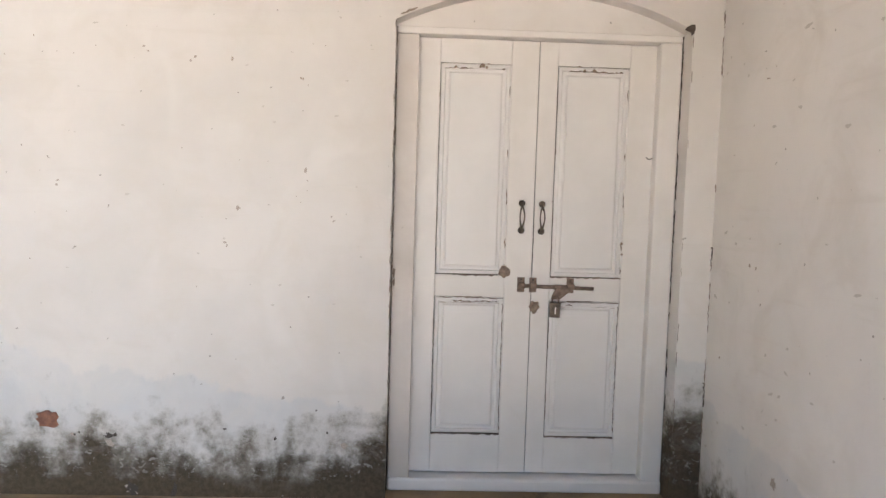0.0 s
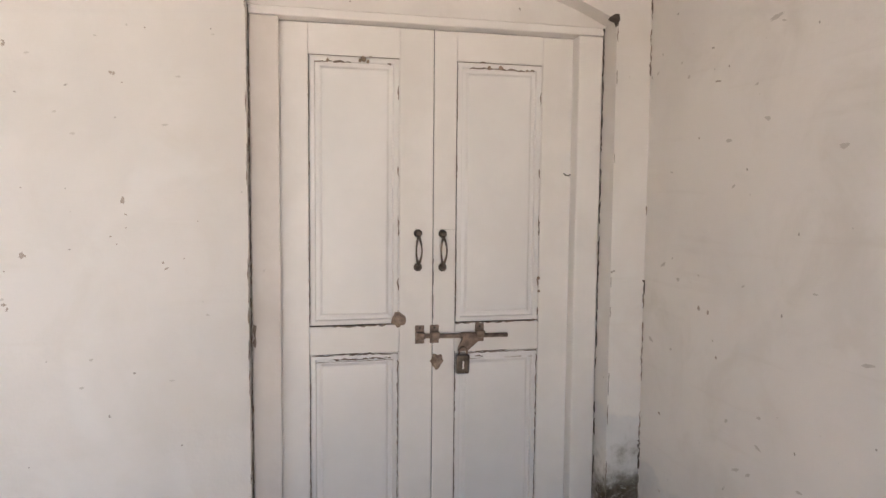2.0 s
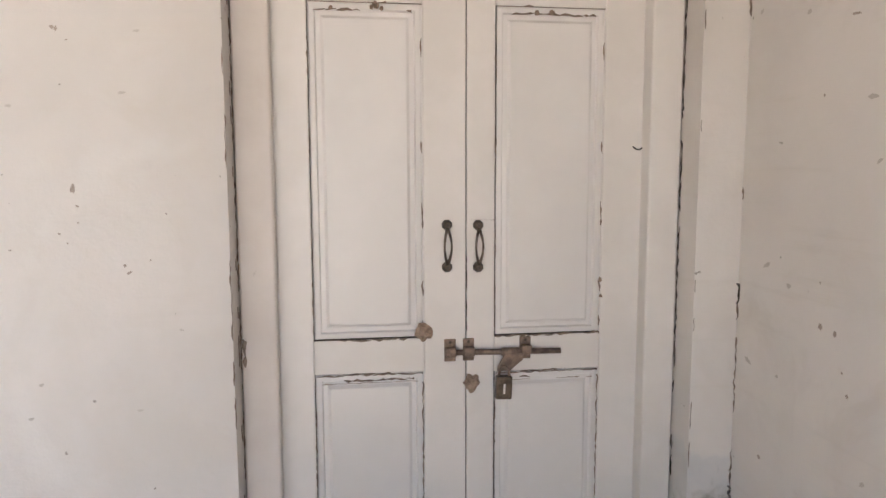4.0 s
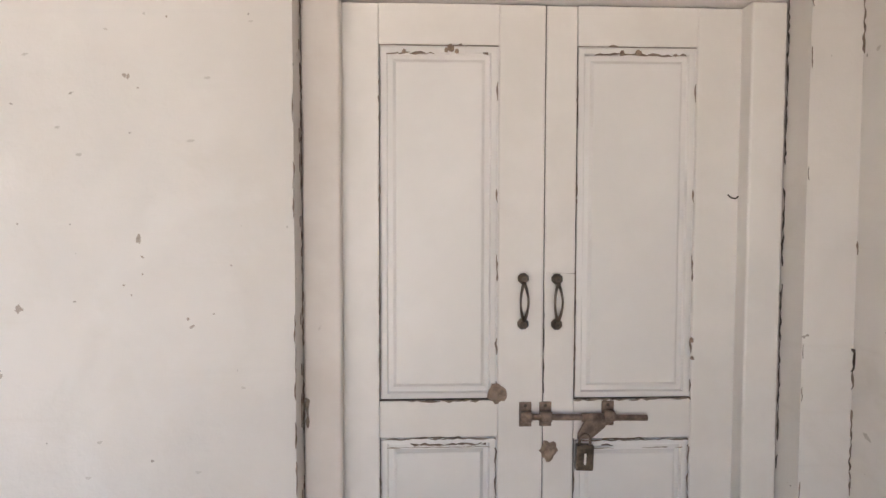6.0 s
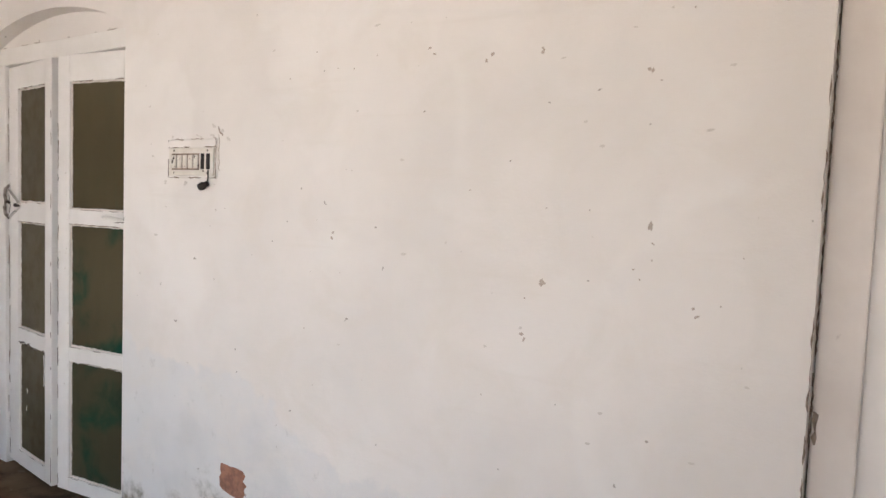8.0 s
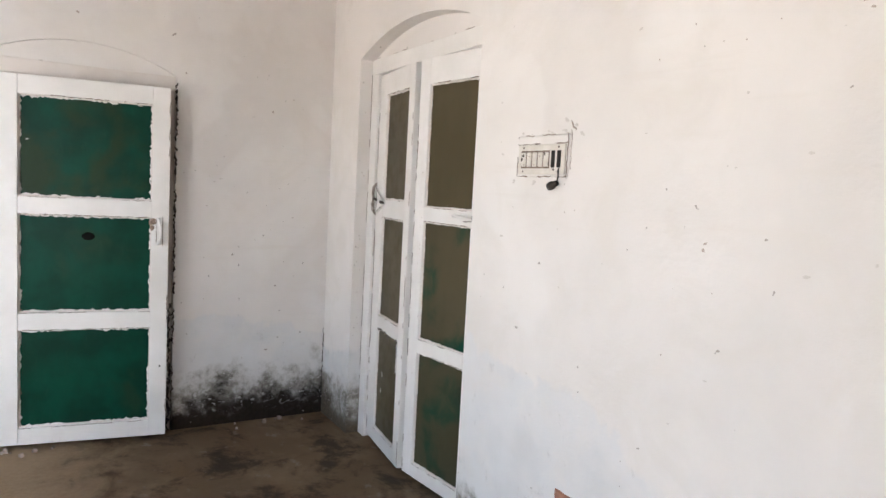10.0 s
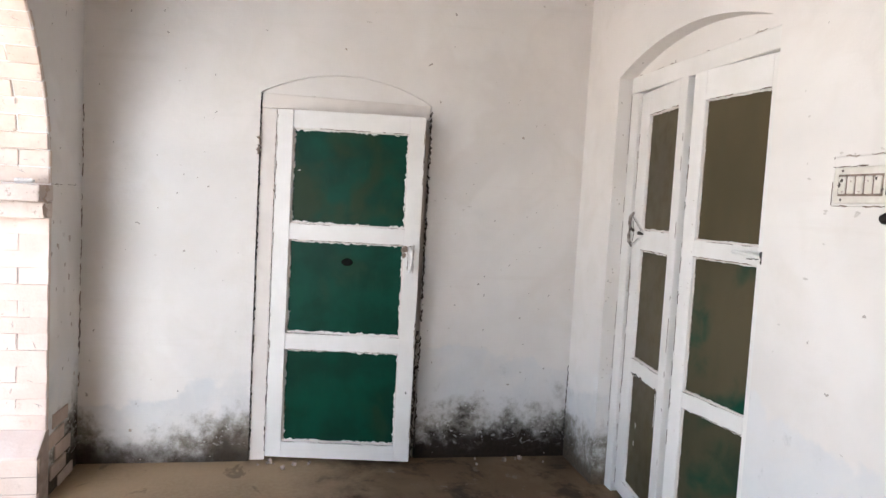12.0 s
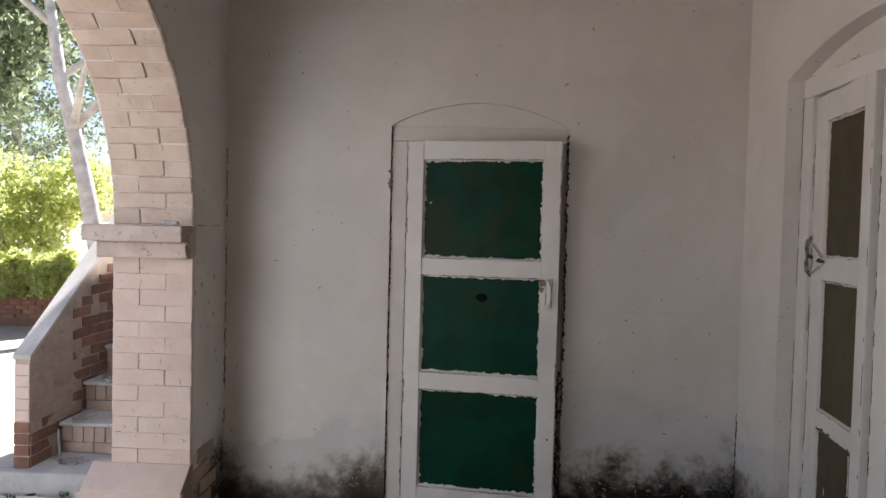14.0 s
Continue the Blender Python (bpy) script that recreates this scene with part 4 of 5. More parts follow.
crack(rt, (0.0, -0.001, 0.95), (0.0, -0.001, 1.3), 0.004, (0, -1, 0), 32, 0.6)
crack(wall_north, (1.762, -0.001, 2.118), (1.797, -0.001, 2.098), 0.04, (0, -1, 0), 401, 1.0)
crack(wall_north, (0.53, -0.001, 2.125), (0.60, -0.001, 2.158), 0.012, (0, -1, 0), 402, 1.0, grime_shade)
crack(door_1, (0.520, 0.099, 0.95), (0.520, 0.099, 1.03), 0.013, (0, -1, 0), 403, 1.0, grime_shade)
hook = tagged(part("wall_hook", tube(bmesh.new(), [(1.664, 0.156, 1.566), (1.670, 0.148, 1.558), (1.680, 0.146, 1.556), (1.690, 0.150, 1.562)], 0.0022, 6), groove), "small bent black nail in the door stile", "hook")


def plaster_hole(x, z, w, h, seed):
    """A hole in the plaster that shows the brick behind it."""
    rs = random.Random(seed)
    bm = bmesh.new()
    n = 22
    rim, mid = [], []
    for k in range(n):
        a = 2 * math.pi * k / n
        q = rs.uniform(0.82, 1.12) / max(abs(math.cos(a)), abs(math.sin(a))) ** 0.6
        rim.append(bm.verts.new((x + w / 2 * q * math.cos(a), -0.0008, z + h / 2 * q * math.sin(a))))
        mid.append(bm.verts.new((x + w / 2 * q * 0.88 * math.cos(a), -0.004 - rs.uniform(0, 0.003), z + h / 2 * q * 0.86 * math.sin(a))))
    c = bm.verts.new((x, -0.003, z))
    for k in range(n):
        bm.faces.new((rim[k], rim[(k + 1) % n], mid[(k + 1) % n], mid[k]))
        bm.faces.new((mid[k], mid[(k + 1) % n], c))
    part("exposed_brick", bm, patch_brick, wall_north, "bare orange brick where plaster has fallen")


patch_brick = surf("bare_brick", (0.36, 0.165, 0.105), (0.22, 0.105, 0.072), 30, 0.95, 0, 120, 0.6, (0.5, 0.42, 0.36), (0.66, 0.75))
plaster_hole(-0.965, 0.338, 0.095, 0.075, 1)
plaster_hole(-1.385, 0.405, 0.15, 0.115, 2)
DARK = [chip_mesh(80 + k, groove) for k in range(3)]
for k, (x, z, r, wd) in enumerate(((-0.70, 0.267, 0.018, 1.5), (-0.676, 0.275, 0.011, 1.2), (-0.83, 0.283, 0.007, 1.0), (-0.85, 0.272, 0.008, 0.9), (-0.60, 0.035, 0.028, 1.6), (-0.42, 0.018, 0.02, 4.0),
                                   (0.02, 0.27, 0.008, 1.4), (0.25, 0.30, 0.007, 1.0), (0.20, 0.40, 0.006, 1.0), (-0.20, 0.31, 0.006, 2.0))):
    ob = new("plaster_hole", DARK[k % 3])
    ob.parent = wall_north
    ob.matrix_basis = pose(x, -0.0005, z, 0, 20 * k, 0) @ Matrix.Diagonal((r * wd, 1, r, 1))
for x, z, w in ((-0.70, 0.237, 0.035), (-0.856, 0.274, 0.02), (-0.60, 0.03, 0.05), (0.326, 0.24, 0.03)):
    chip(wall_north, on_north(x, z), w * 0.6, int(w * 1000), False, 1.3, 30)

# ---- door fittings ----

def hinge(parent, x, z):
    part("hinge", tube(bmesh.new(), [(x, -0.003, z - 0.045), (x, -0.003, z + 0.045)], 0.005, 8), iron_paint, parent)


for z in (0.22, 0.95, 1.62):
    hinge(l3, -0.002, z)
for z in (0.3, 1.1, 1.75):
    hinge(l2, -0.003, z)
h3 = part("door_handle", tube(bmesh.new(), [(0.752, 0.0, 1.215), (0.756, -0.024, 1.21), (0.765, -0.030, 1.17), (0.766, -0.030, 1.13), (0.757, -0.024, 1.085), (0.752, 0.0, 1.08)], 0.0075, 10), bright_paint, l3, "white painted pull handle")
boxed("handle_plate", (0.738, 0.772, -0.003, 0.001, 1.065, 1.23), bright_paint, h3, "", 0.002)
wood_scar(l3, 0.722, 1.20, 0.019)
wood_scar(l3, 0.720, 1.165, 0.013)
void_black = surf("hole_dark", (0.008, 0.008, 0.007), (0.004, 0.004, 0.004), 20, 1.0)
void_black.node_tree.nodes["Principled BSDF"].inputs["Specular IOR Level"].default_value = 0.0
hole = bmesh.new()
hv = [hole.verts.new((0.408 + 0.028 * math.cos(a) * (1 + 0.12 * math.sin(3 * a)), 0.0228, 1.104 + (0.026 if math.sin(a) > 0 else 0.014) * math.sin(a))) for a in [2 * math.pi * k / 18 for k in range(18)]]
hb = [hole.verts.new((0.408 + (v.co.x - 0.408) * 1.1, 0.0256, 1.104 + (v.co.z - 1.104) * 1.1)) for v in hv]
hole.faces.new(hv)
for k in range(18):
    hole.faces.new((hv[k], hv[(k + 1) % 18], hb[(k + 1) % 18], hb[k]))
part("knob_hole", hole, void_black, l3, "dark ragged hole in the panel")
# Brown lines beside the pull: its shade, painted on plate and stile.
crack(l3, (0.742, -0.0035, 1.085), (0.742, -0.0035, 1.215), 0.006, (0, -1, 0), 601, 0.95, grime_shade)
crack(l3, (0.774, -0.002, 1.07), (0.774, -0.002, 1.225), 0.005, (0, -1, 0), 602, 0.8, grime_shade)
part("nail_hole", lathe(bmesh.new(), (0.770, 0.002, 0.395), (0, -1, 0), [(0, 0.006), (0.003, 0.005)], 8), groove, l3)

# Latch loop is white; its dark brown here carries the shadows.
iron_shadowed = surf("shadowed_painted_iron", (0.40, 0.35, 0.31), (0.13, 0.10, 0.08), 35, 0.6, 0.2)
latch = part("latch_handle", tube(bmesh.new(), [(0.012, 0.0, 1.475), (0.016, -0.022, 1.455), (0.032, -0.030, 1.42), (0.060, -0.034, 1.395), (0.030, -0.030, 1.36), (0.014, -0.022, 1.325), (0.010, 0.0, 1.30)], 0.0085, 8), iron_shadowed, l2, "forked iron latch handle")
part("latch_tongue", tube(bmesh.new(), [(0.045, -0.03, 1.395), (0.085, -0.028, 1.385)], 0.008, 8), groove, latch)
bracket = bmesh.new()
bv = [bracket.verts.new((x, y, z)) for y in (-0.014, 0.0) for x, z in ((0.030, 1.45), (0.050, 1.44), (0.165, 1.382), (0.165, 1.364), (0.050, 1.315), (0.030, 1.305), (0.062, 1.375))]
bracket.faces.new(bv[:7]), bracket.faces.new(bv[7:][::-1])
for k in range(7):
    bracket.faces.new((bv[k], bv[(k + 1) % 7], bv[7 + (k + 1) % 7], bv[7 + k]))
part("latch_bracket", bracket, bright_paint, latch, "white painted forked bracket")
# Dark lines draw the shadow edges onto the white bracket.
for p, q, k in (((0.035, -0.015, 1.452), (0.165, -0.015, 1.384), 1), ((0.035, -0.015, 1.305), (0.165, -0.015, 1.362), 2), ((0.045, -0.015, 1.43), (0.064, -0.015, 1.375), 3), ((0.045, -0.015, 1.32), (0.064, -0.015, 1.375), 4)):
    crack(latch, p, q, 0.006, (0, -1, 0), 650 + k, 0.95, groove)
part("latch_tip", tube(bmesh.new(), [(0.140, -0.018, 1.374), (0.185, -0.016, 1.371)], [0.010, 0.006], 8), groove, latch)
boxed("latch_plate", (0.0, 0.024, -0.004, 0.001, 1.29, 1.49), bright_paint, latch, "", 0.002)
hasp2 = part("hasp_handle", tube(bmesh.new(), [(0.335, 0.0, 1.342), (0.345, -0.022, 1.344), (0.40, -0.030, 1.344), (0.46, -0.030, 1.338), (0.515, -0.022, 1.334), (0.52, 0.0, 1.332)], 0.0075, 8), bright_paint, r2, "white painted iron hasp handle")
boxed("hasp_plate", (0.325, 0.53, -0.004, 0.001, 1.315, 1.358), bright_paint, hasp2, "", 0.002)
# Two dark strips paint the shade in the hasp's recess.
crack(hasp2, (0.40, -0.005, 1.352), (0.51, -0.005, 1.346), 0.006, (0, -1, 0), 611, 0.95, groove)
crack(hasp2, (0.40, -0.005, 1.322), (0.51, -0.005, 1.328), 0.005, (0, -1, 0), 612, 0.95, groove)
part("hasp_ring", tube(bmesh.new(), [(0.50, -0.028, 1.350), (0.525, -0.05, 1.340), (0.53, -0.05, 1.320), (0.505, -0.028, 1.315)], 0.007, 8), groove, hasp2)

# bricks of the pier bases
for base, x, s in PLINTHS:
    for k in range(3):
        xx = x + s * 0.103
        if k % 2:
            lay(base, short_bricks[k], pose(xx, YS - 0.056, 0.042 + k * 0.079))
            lay(base, long_bricks[k], pose(xx, YS - 0.243, 0.042 + k * 0.079))
            lay(base, short_bricks[k + 1], pose(xx, YS - 0.43, 0.042 + k * 0.079))
        else:
            lay(base, long_bricks[k], pose(xx, YS - 0.118, 0.042 + k * 0.079))
            lay(base, short_bricks[k], pose(xx, YS - 0.305, 0.042 + k * 0.079))
            lay(base, short_bricks[k + 1], pose(xx, YS - 0.43, 0.042 + k * 0.079))
    top = bmesh.new()
    tv = [top.verts.new((x + s * u, y, w)) for y in (-3.20, YS + 0.006) for u, w in ((0.122, 0.240), (0.118, 0.252), (0.014, 0.342), (-0.01, 0.342), (-0.01, 0.30), (0.05, 0.24))]
    top.faces.new(tv[:6]), top.faces.new(tv[6:][::-1])
    for k in range(6):
        top.faces.new((tv[k], tv[(k + 1) % 6], tv[6 + (k + 1) % 6], tv[6 + k]))
    part("sloping_top", top, brick_pink, base)
crack(wall_south, (-3.262, YS + 0.014, 1.33), (-3.262, YS + 0.014, 1.475), 0.07, (0, 1, 0), 501, 1.0, brick_brown)

# ragged putty and old paint round the panes, and painted reveal shade
for lv, w, st, far, rails, seed in ((l3, 0.805, 0.088, 0.088, RAILS3, 50), (l2, 0.549, 0.128, 0.080, RAILS2, 70), (r2, 0.575, 0.083, 0.125, RAILS2R, 90)):
    for k, ((a, b), (c, d)) in enumerate(zip(rails, rails[1:])):
        dp = 0.025 if lv is l3 else 0.015
        wd = 0.016 if lv is l3 else 0.006
        crack(lv, (st + 0.01, dp - 0.0025, b + 0.007), (w - far - 0.01, dp - 0.0025, b + 0.007), wd, (0, -1, 0), seed + k, 0.85, bright_paint)
        crack(lv, (st + 0.01, dp - 0.0025, c - 0.006), (w - far - 0.01, dp - 0.0025, c - 0.006), wd, (0, -1, 0), seed + 4 + k, 0.8, bright_paint)
        crack(lv, (st + 0.006, dp - 0.0025, b + 0.01), (st + 0.006, dp - 0.0025, c - 0.01), wd, (0, -1, 0), seed + 8 + k, 0.65, bright_paint)
        crack(lv, (w - far - 0.006, dp - 0.0025, b + 0.01), (w - far - 0.006, dp - 0.0025, c - 0.01), wd, (0, -1, 0), seed + 12 + k, 0.75, bright_paint)
        # Brown strips at rail edges and left reveal: dirt plus shade in colour.
        crack(lv, (st, 0.0, c + 0.001), (w - far, 0.0, c + 0.001), 0.006, (0, -1, 0), seed + 16 + k, 0.8, grime_shade)
        crack(lv, (st, 0.0, b - 0.001), (w - far, 0.0, b - 0.001), 0.004, (0, -1, 0), seed + 24 + k, 0.55, grime_shade)
        crack(lv, (st + 0.005, dp - 0.0015, b), (st + 0.005, dp - 0.0015, c), 0.013, (0, -1, 0), seed + 20 + k, 1.0, grime_shade)
    crack(lv, (0.004, -0.0005, 0.02), (0.004, -0.0005, 1.9), 0.006, (0, -1, 0), seed + 30, 0.3, grime_shade)
    crack(lv, (w - 0.004, -0.0005, 0.02), (w - 0.004, -0.0005, 1.9), 0.006, (0, -1, 0), seed + 31, 0.25, grime_shade)
# seams between the frames and the leaves
crack(door_3, (XW - 0.0145, -1.7675, 0.03), (XW - 0.0145, -1.7675, 1.95), 0.007, (1, 0, 0), 811, 0.9, grime_shade)
crack(door_3, (XW - 0.0145, -1.7675, 0.05), (XW - 0.0145, -1.7675, 0.5), 0.012, (1, 0, 0), 812, 0.8, groove)
crack(l2, (0.012, -0.0005, 0.03), (0.012, -0.0005, 1.2), 0.006, (0, -1, 0), 813, 0.5, grime_shade)
crack(l2, (0.14, 0.0, 0.660), (0.46, 0.0, 0.652), 0.022, (0, -1, 0), 131, 0.8)

# switchboard edges
for p, q, w in (((-1.785, -0.0065, 1.553), (-1.497, -0.0065, 1.553), 0.006), ((-1.785, -0.0065, 1.668), (-1.497, -0.0065, 1.672), 0.007),
                ((-1.500, -0.0065, 1.555), (-1.500, -0.0065, 1.70), 0.006), ((-1.783, -0.0065, 1.555), (-1.783, -0.0065, 1.70), 0.004)):
    crack(board, p, q, w, (0, -1, 0), int(abs(p[0] * 1000)) + int(q[2] * 100), 0.85, grime_shade)
crack(board, (-1.74, -0.0065, 1.70), (-1.50, -0.0065, 1.704), 0.008, (0, -1, 0), 141, 0.6, chip_brown)
for k in range(4):
    chip(board, pose(-1.729 + k * 0.031, -0.0178, 1.595 + 0.03 * (k % 2)), 0.004, k, False, 1.4, 0)
for x in (-1.74, -1.54):
    for z in (1.571, 1.657):
        part("plate_screw", lathe(bmesh.new(), (x, -0.013, z), (0, -1, 0), [(0, 0.004), (0.0015, 0.003)], 8), groove, board)
for k, (x, z) in enumerate([(-1.47, 1.73), (-1.52, 1.75), (-1.44, 1.70)]):
    chip(wall_north, on_north(x, z), 0.008, k, True, 2.0, 30)

# ---- stair and parapet bricks ----
red_long = [brick_mesh("brick", 0.225, 0.05, 0.068, brick_red, 200 + k) for k in range(5)]
red_short = [brick_mesh("brick", 0.105, 0.05, 0.068, brick_red, 210 + k) for k in range(4)]
brown_long = [brick_mesh("brick", 0.225, 0.05, 0.071, brick_brown, 220 + k) for k in range(4)]
rowlock = [brick_mesh("brick", 0.05, 0.074, 0.112, brick_brown, 230 + k) for k in range(4)]
step_long = [brick_mesh("brick", 0.05, 0.225, 0.075, brick_brown, 240 + k) for k in range(3)]
rr = random.Random(9)
for row in range(26):
    z = BASE + 0.0785 * (row + 0.5)
    x = PX - 0.02 - (0.115 if row % 2 else 0.0) - 0.105
    if row % 2 and z < 0.08:
        lay(par, rr.choice(red_short), pose(PX - 0.055, -4.352, z, rr.uniform(-2, 2), 0, rr.uniform(-2, 2)))
    while x > PX - 2.3:
        cap_z = 0.552 - (x - PX) * PSL
        if z + 0.04 < cap_z - 0.10 and z > BASE - (x - SX) * RI / TR - 0.30:
            near = x > -5.1 and z > 0.08 + rr.uniform(-0.05, 0.05)
            me = rr.choice(brown_long if near else red_long)
            lay(par, me, pose(x, -4.3635 + (rr.uniform(-0.001, 0.001) if near else rr.uniform(-0.003, 0.010)), z, rr.uniform(-2, 2) * (0.2 if near else 1), rr.uniform(-2.5, 2.5), 0 if near else rr.uniform(-2, 2)))
        x -= 0.2375
for row in range(4):
    z = BASE + 0.0785 * (row + 0.5)
    lay(par, rr.choice(red_short), pose(PX - 0.016, -4.393, z, 0, rr.uniform(-2, 2), 90 + rr.uniform(-3, 3)))
pale_end = [brick_mesh("brick", 0.102, 0.05, 0.071, brick_pink, 270 + k) for k in range(3)]
for row in range(4, 9):
    lay(par, pale_end[row % 3], pose(PX - 0.018, -4.393, BASE + 0.0785 * (row + 0.5), 0, rr.uniform(-1, 1), 90 + rr.uniform(-1, 1)))
for k in range(7):
    x1, z1 = SX - k * TR, BASE + (k + 1) * RI
    for j in range(12):
        lay(stair, rowlock[j % 4], pose(x1 - 0.03 + rr.uniform(-0.004, 0.004), -4.285 + j * 0.080, z1 - 0.03 - 0.058, 0, 0, rr.uniform(-1.5, 1.5)))
    for j in range(4):
        lay(stair, step_long[j % 3], pose(x1 - 0.034, -4.21 + j * 0.232, z1 - 0.03 - 0.116 - 0.04, 0, 0, rr.uniform(-1, 1)))

# garden wall bricks
gw_brick = [brick_mesh("brick", 0.05, 0.225, 0.068, brick_red, 260 + k) for k in range(4)]
for row in range(11):
    for j in range(24):
        lay(garden_wall, rr.choice(gw_brick), pose(-11.375 + rr.uniform(-0.005, 0.015), -11.6 + j * 0.237 + (0.118 if row % 2 else 0), -0.18 + row * 0.078, 0, 0, rr.uniform(-2, 2)))

# exposed bricks low on the plastered end of the arcade wall
end_brick = [brick_mesh("brick", 0.2, 0.02, 0.07, brick_brown, 280 + k) for k in range(3)]
for x, z in ((-3.50, 0.10), (-3.56, 0.18), (-3.47, 0.26), (-3.60, 0.02), (-3.52, 0.345)):
    lay(wall_south, rr.choice(end_brick), pose(x, YS - 0.004, z, 0, rr.uniform(-2, 2), 0))
for k in range(22):
    chip(wall_south, pose(rr.uniform(-3.74, -3.36), YS, rr.uniform(0.1, 1.4), 0, 0, 180), rr.uniform(0.006, 0.022), k, k % 3 == 0, rr.uniform(0.7, 1.3), rr.uniform(0, 90))
# broken plaster edge along the arch
for k in range(60):
    th = math.pi * (k + 0.5) / 60
    r = (ARCHES[0][1] - ARCHES[0][0]) / 2 + rr.uniform(0.002, 0.016)
    cx = sum(ARCHES[0]) / 2
    chip(wall_south, pose(cx - r * math.cos(th), YS, 1.48 + r * math.sin(th), 0, 0, 180), rr.uniform(0.008, 0.02), k, k % 2 == 0, 1.0, rr.uniform(0, 360))
crack(wall_south, (-3.3395, YS - 0.002, 0.34), (-3.3395, YS - 0.002, 1.32), 0.006, (0.7, 0.7, 0), 301, 0.6, grime_shade)

# dry leaves and rubble on the steps, weeds at the slab
litter = tagged(foliage("dry_leaf_litter", [(-4.98, -4.2, 0.047, 0.13, 0.13, 0.008), (-5.28, -4.15, 0.272, 0.12, 0.14, 0.008), (-5.5, -4.2, 0.497, 0.1, 0.1, 0.008), (-4.72, -4.15, -0.177, 0.12, 0.15, 0.006)], 220, 0.022, bark, 12),
                "dry brown leaf litter on the steps", "leaf litter", "", "stuff")
weeds = tagged(foliage("weeds", [(-4.42 + 0.05 * math.sin(k * 2.1), -4.42 + 0.075 * k, -0.33 + 0.012 * math.sin(k * 1.7), 0.05, 0.05, 0.035) for k in range(9)], 300, 0.014, weed_green, 13),
               "small green weeds at the foot of the slab", "weeds", "", "stuff")
stick = tagged(part("stick", tube(bmesh.new(), [(-4.80, -4.27, -0.177), (-4.83, -4.30, -0.085), (-4.855, -4.318, 0.0)], [0.009, 0.008, 0.005], 6), bark), "pale dry stick leaning on the stair wall", "stick")
rub = random.Random(4)
for k in range(14):
    bm = bmesh.new()
    r = rub.uniform(0.006, 0.018)
    bmesh.ops.create_icosphere(bm, subdivisions=1, radius=r)
    for v in bm.verts:
        v.co *= rub.uniform(0.7, 1.2)
    st = part("rubble", bm, rub.choice((mortar, chip_brown, grime_shade)))
    st.matrix_basis = pose(XW + rub.uniform(0.03, 0.16), rub.uniform(-1.9, -1.5) if k < 8 else rub.uniform(-0.6, -0.1), r * 0.6)
    tagged(st, "small crumb of fallen plaster on the floor", "rubble", "fallen plaster crumbs")

bit = tagged(part("ribbed_piece", lathe(bmesh.new(), (-3.245, -2.84, 1.491), (0.1, 1, 0), [(0, 0.008), (0.004, 0.011)] + [(0.01 + 0.006 * k, 0.012 if k % 2 else 0.009) for k in range(11)] + [(0.08, 0.007)]), chip_grey), "small grey ribbed plug lying on the impost", "plug")
for k in range(40):
    th = rr.uniform(0.02, 1.3)
    r = (ARCHES[0][1] - ARCHES[0][0]) / 2 - 0.0085
    cx = sum(ARCHES[0]) / 2
    ob = chip(wall_south, pose(cx - r * math.cos(th), rr.uniform(YO + 0.03, YS - 0.02), 1.48 + r * math.sin(th), 0, math.degrees(th), 0) @ pose(0, 0, 0, 0, 0, 90), rr.uniform(0.0025, 0.006), k, False, rr.uniform(1.5, 5), rr.choice((0, 90)) + rr.uniform(-25, 25))
for k in range(26):
    chip(wall_south, pose(ARCHES[0][0] + 0.0085, rr.uniform(YO + 0.03, YS - 0.02), rr.uniform(0.35, 1.3), 0, 0, 90), rr.uniform(0.0025, 0.006), k, False, rr.uniform(1.5, 5), rr.choice((0, 90)) + rr.uniform(-25, 25))

# open joints between the jamb bricks
for k in range(1, 13):
    z = 0.335 + CO * k
    crack(wall_south, (ARCHES[0][0] + 0.0092, YS - 0.01, z), (ARCHES[0][0] + 0.0092, YO + 0.02, z), 0.004, (1, 0, 0), 700 + k, 0.22, chip_brown)
    y = YS - (0.126 if k % 2 else 0.252)
    crack(wall_south, (ARCHES[0][0] + 0.0092, y, z + 0.004), (ARCHES[0][0] + 0.0092, y, z + CO - 0.004), 0.004, (1, 0, 0), 720 + k, 0.4, grime_shade if k % 5 == 0 else chip_brown)

# thin bright lip of plaster at the edge of the arch and jamb
lip = bmesh.new()
pts = [(ARCHES[0][0], 0.34 + 0.04 * k) for k in range(29)] + arch_points(*ARCHES[0], 1.48, (ARCHES[0][1] - ARCHES[0][0]) / 2, 70)
rows = []
for k, (u, w) in enumerate(pts):
    cu, cw = sum(ARCHES[0]) / 2, max(1.48, w)
    d = Vector((u - cu, 0, w - 1.48)).normalized() if w > 1.48 else Vector((-1, 0, 0))
    a, b = rr.uniform(-0.003, 0.006), rr.uniform(0.006, 0.018)
    rows.append((lip.verts.new(Vector((u, YS - 0.006, w)) - d * 0.006 + d * a * 0.4), lip.verts.new(Vector((u, YS + 0.004, w)) + d * a * 0.5), lip.verts.new(Vector((u, YS + 0.001, w)) + d * b)))
for p, q in zip(rows, rows[1:]):
    lip.faces.new((p[0], p[1], q[1], q[0]))
    lip.faces.new((p[1], p[2], q[2], q[1]))
part("plaster_lip", lip, bright_paint, wall_south, "bright broken plaster edge")

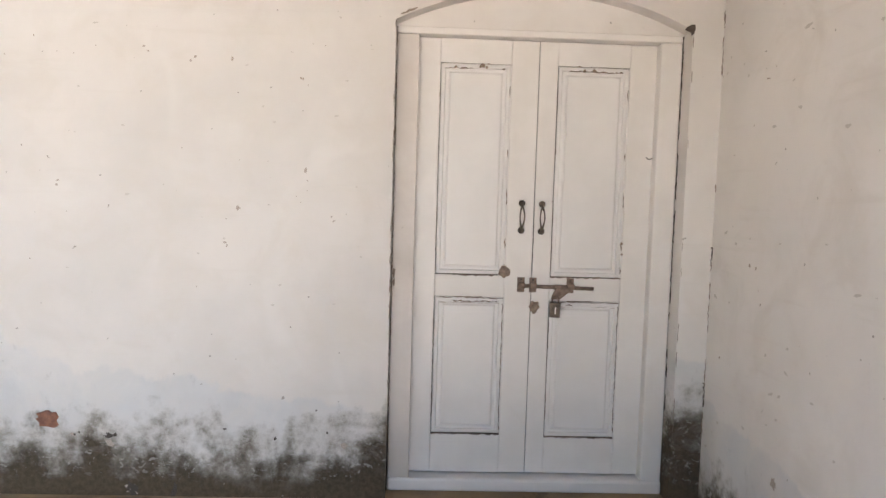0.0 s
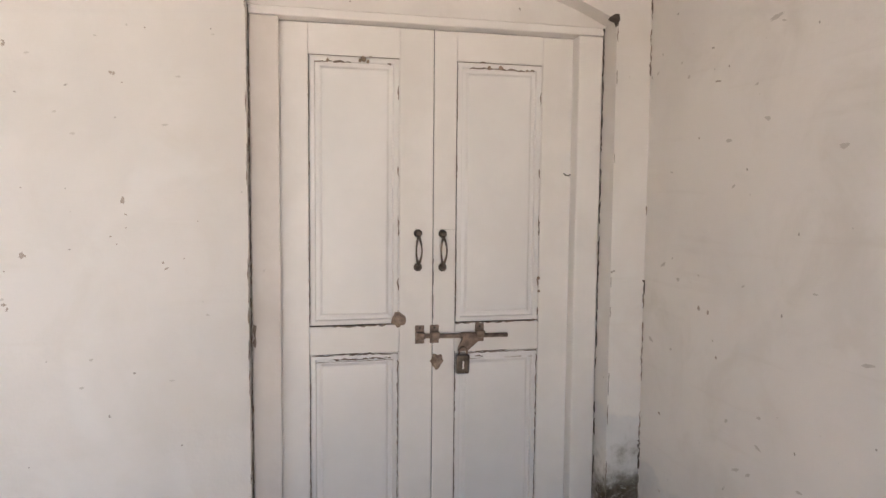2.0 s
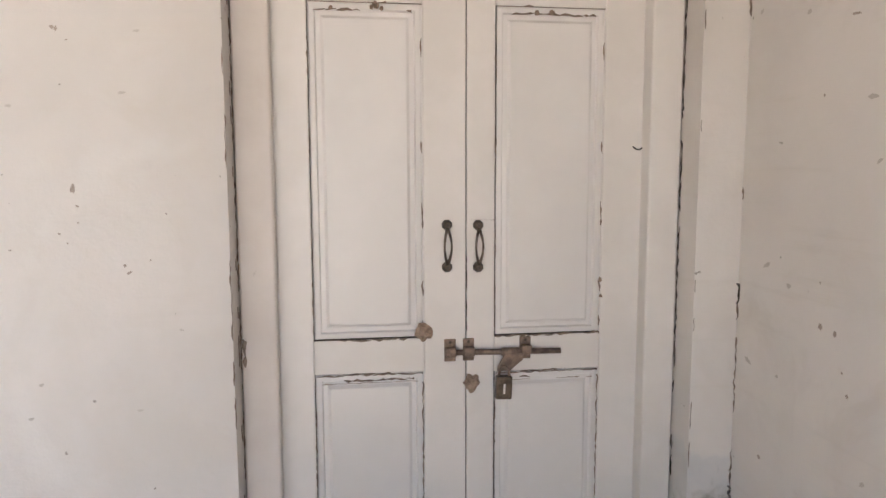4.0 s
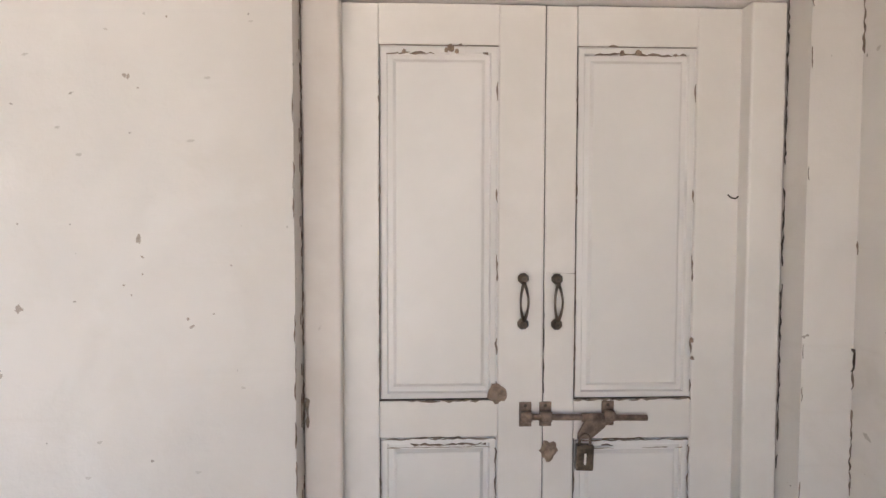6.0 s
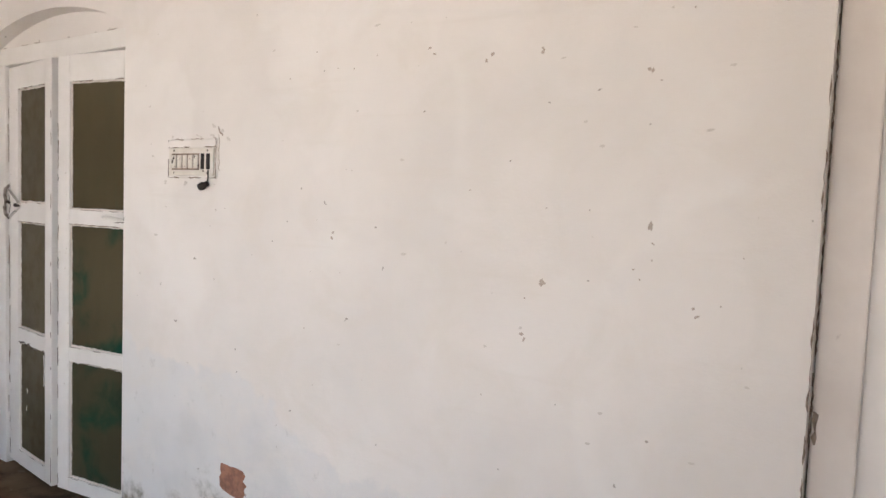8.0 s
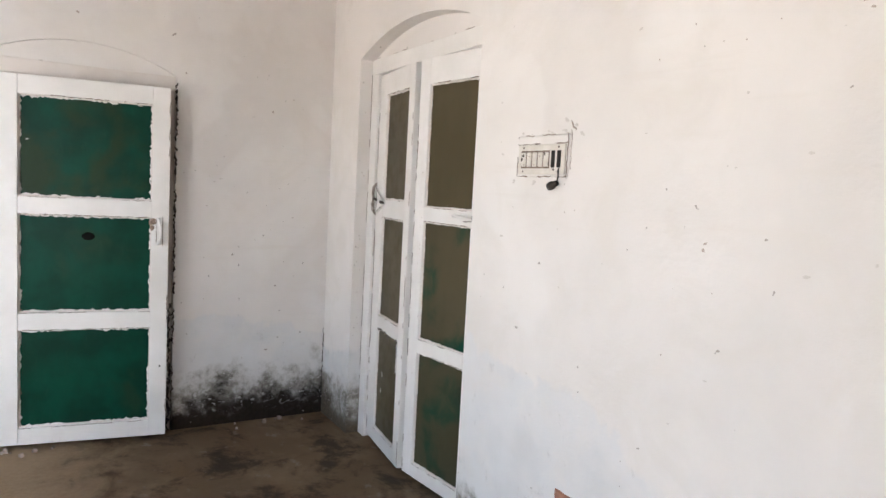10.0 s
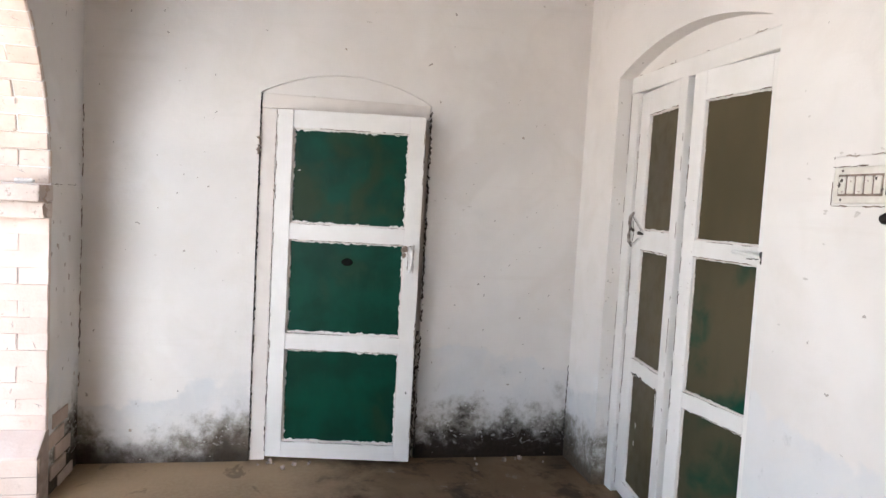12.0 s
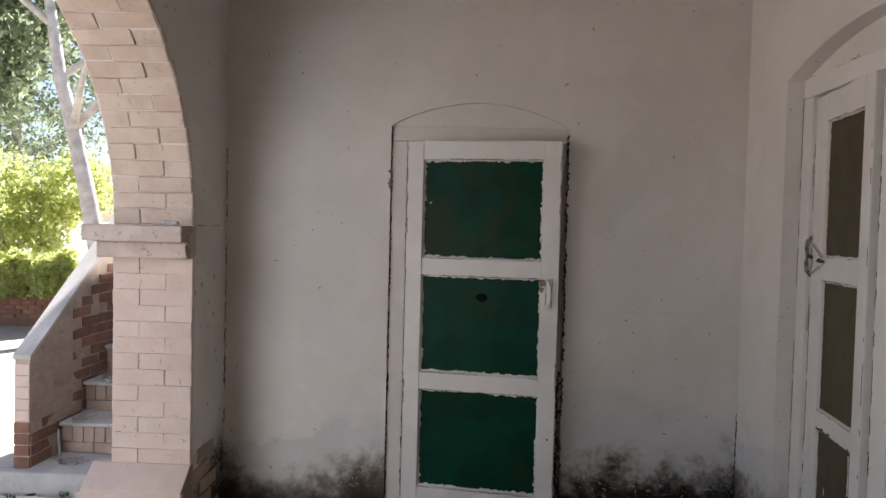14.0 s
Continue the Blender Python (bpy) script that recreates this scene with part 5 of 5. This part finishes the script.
# specks and bare spots on the glazed door and its reveal
sp = random.Random(21)
for k in range(26):
    chip(l2, pose(sp.choice((0.010, 0.030, 0.115)) + sp.uniform(-0.006, 0.006), -0.0004, sp.uniform(0.1, 1.95)), sp.uniform(0.003, 0.007), k, False, 0.7, sp.uniform(60, 120))
for k in range(18):
    chip(r2, pose(sp.choice((0.012, 0.06, 0.07)) + sp.uniform(-0.008, 0.008), -0.0004, sp.uniform(0.5, 1.6)), sp.uniform(0.003, 0.006), k, False, 0.7, sp.uniform(60, 120))
for k in range(16):
    chip(wall_north, pose(-3.3495, sp.uniform(0.015, 0.065), sp.uniform(0.3, 2.0), 0, 0, 90), sp.uniform(0.003, 0.006), k, False, 0.8, sp.uniform(0, 360))
crack(r2, (0.003, -0.0006, 0.55), (0.003, -0.0006, 1.75), 0.007, (0, -1, 0), 821, 0.55, groove)
crack(r2, (0.090, 0.0125, 1.12), (0.090, 0.0125, 1.29), 0.016, (0, -1, 0), 822, 0.85, groove)
crack(l2, (0.20, 0.013, 0.26), (0.21, 0.013, 0.42), 0.010, (0, -1, 0), 823, 0.6, bright_paint)
crack(l2, (0.462, 0.0, 0.42), (0.462, 0.0, 0.64), 0.014, (0, -1, 0), 824, 0.7, bright_paint)

# smudges round the switchboard and rags of broken plaster at its corner
for k, (x, z, r, wd) in enumerate(((-1.742, 1.612, 0.012, 0.6), (-1.735, 1.628, 0.007, 1.2), (-1.585, 1.60, 0.010, 0.5), (-1.61, 1.632, 0.006, 1.4), (-1.556, 1.578, 0.006, 1.0))):
    ob = new("smudge", DARK[k % 3])
    ob.parent = board
    ob.matrix_basis = pose(x, -0.0178, z, 0, 25 * k, 0) @ Matrix.Diagonal((r * wd, 1, r, 1))
for k in range(12):
    chip(wall_north, on_north(-1.64 + sp.choice((-1, 1)) * sp.uniform(0.02, 0.18), sp.choice((1.718, 1.712, 1.538, 1.53)) + sp.uniform(-0.008, 0.008)), sp.uniform(0.003, 0.007), k, True, sp.uniform(1.2, 3.0), sp.uniform(-20, 20))
crack(wall_north, (-1.515, -0.001, 1.765), (-1.470, -0.001, 1.712), 0.010, (0, -1, 0), 831, 0.9, chip_brown)
crack(wall_north, (-1.490, -0.001, 1.715), (-1.488, -0.001, 1.58), 0.006, (0, -1, 0), 832, 0.7, chip_brown)
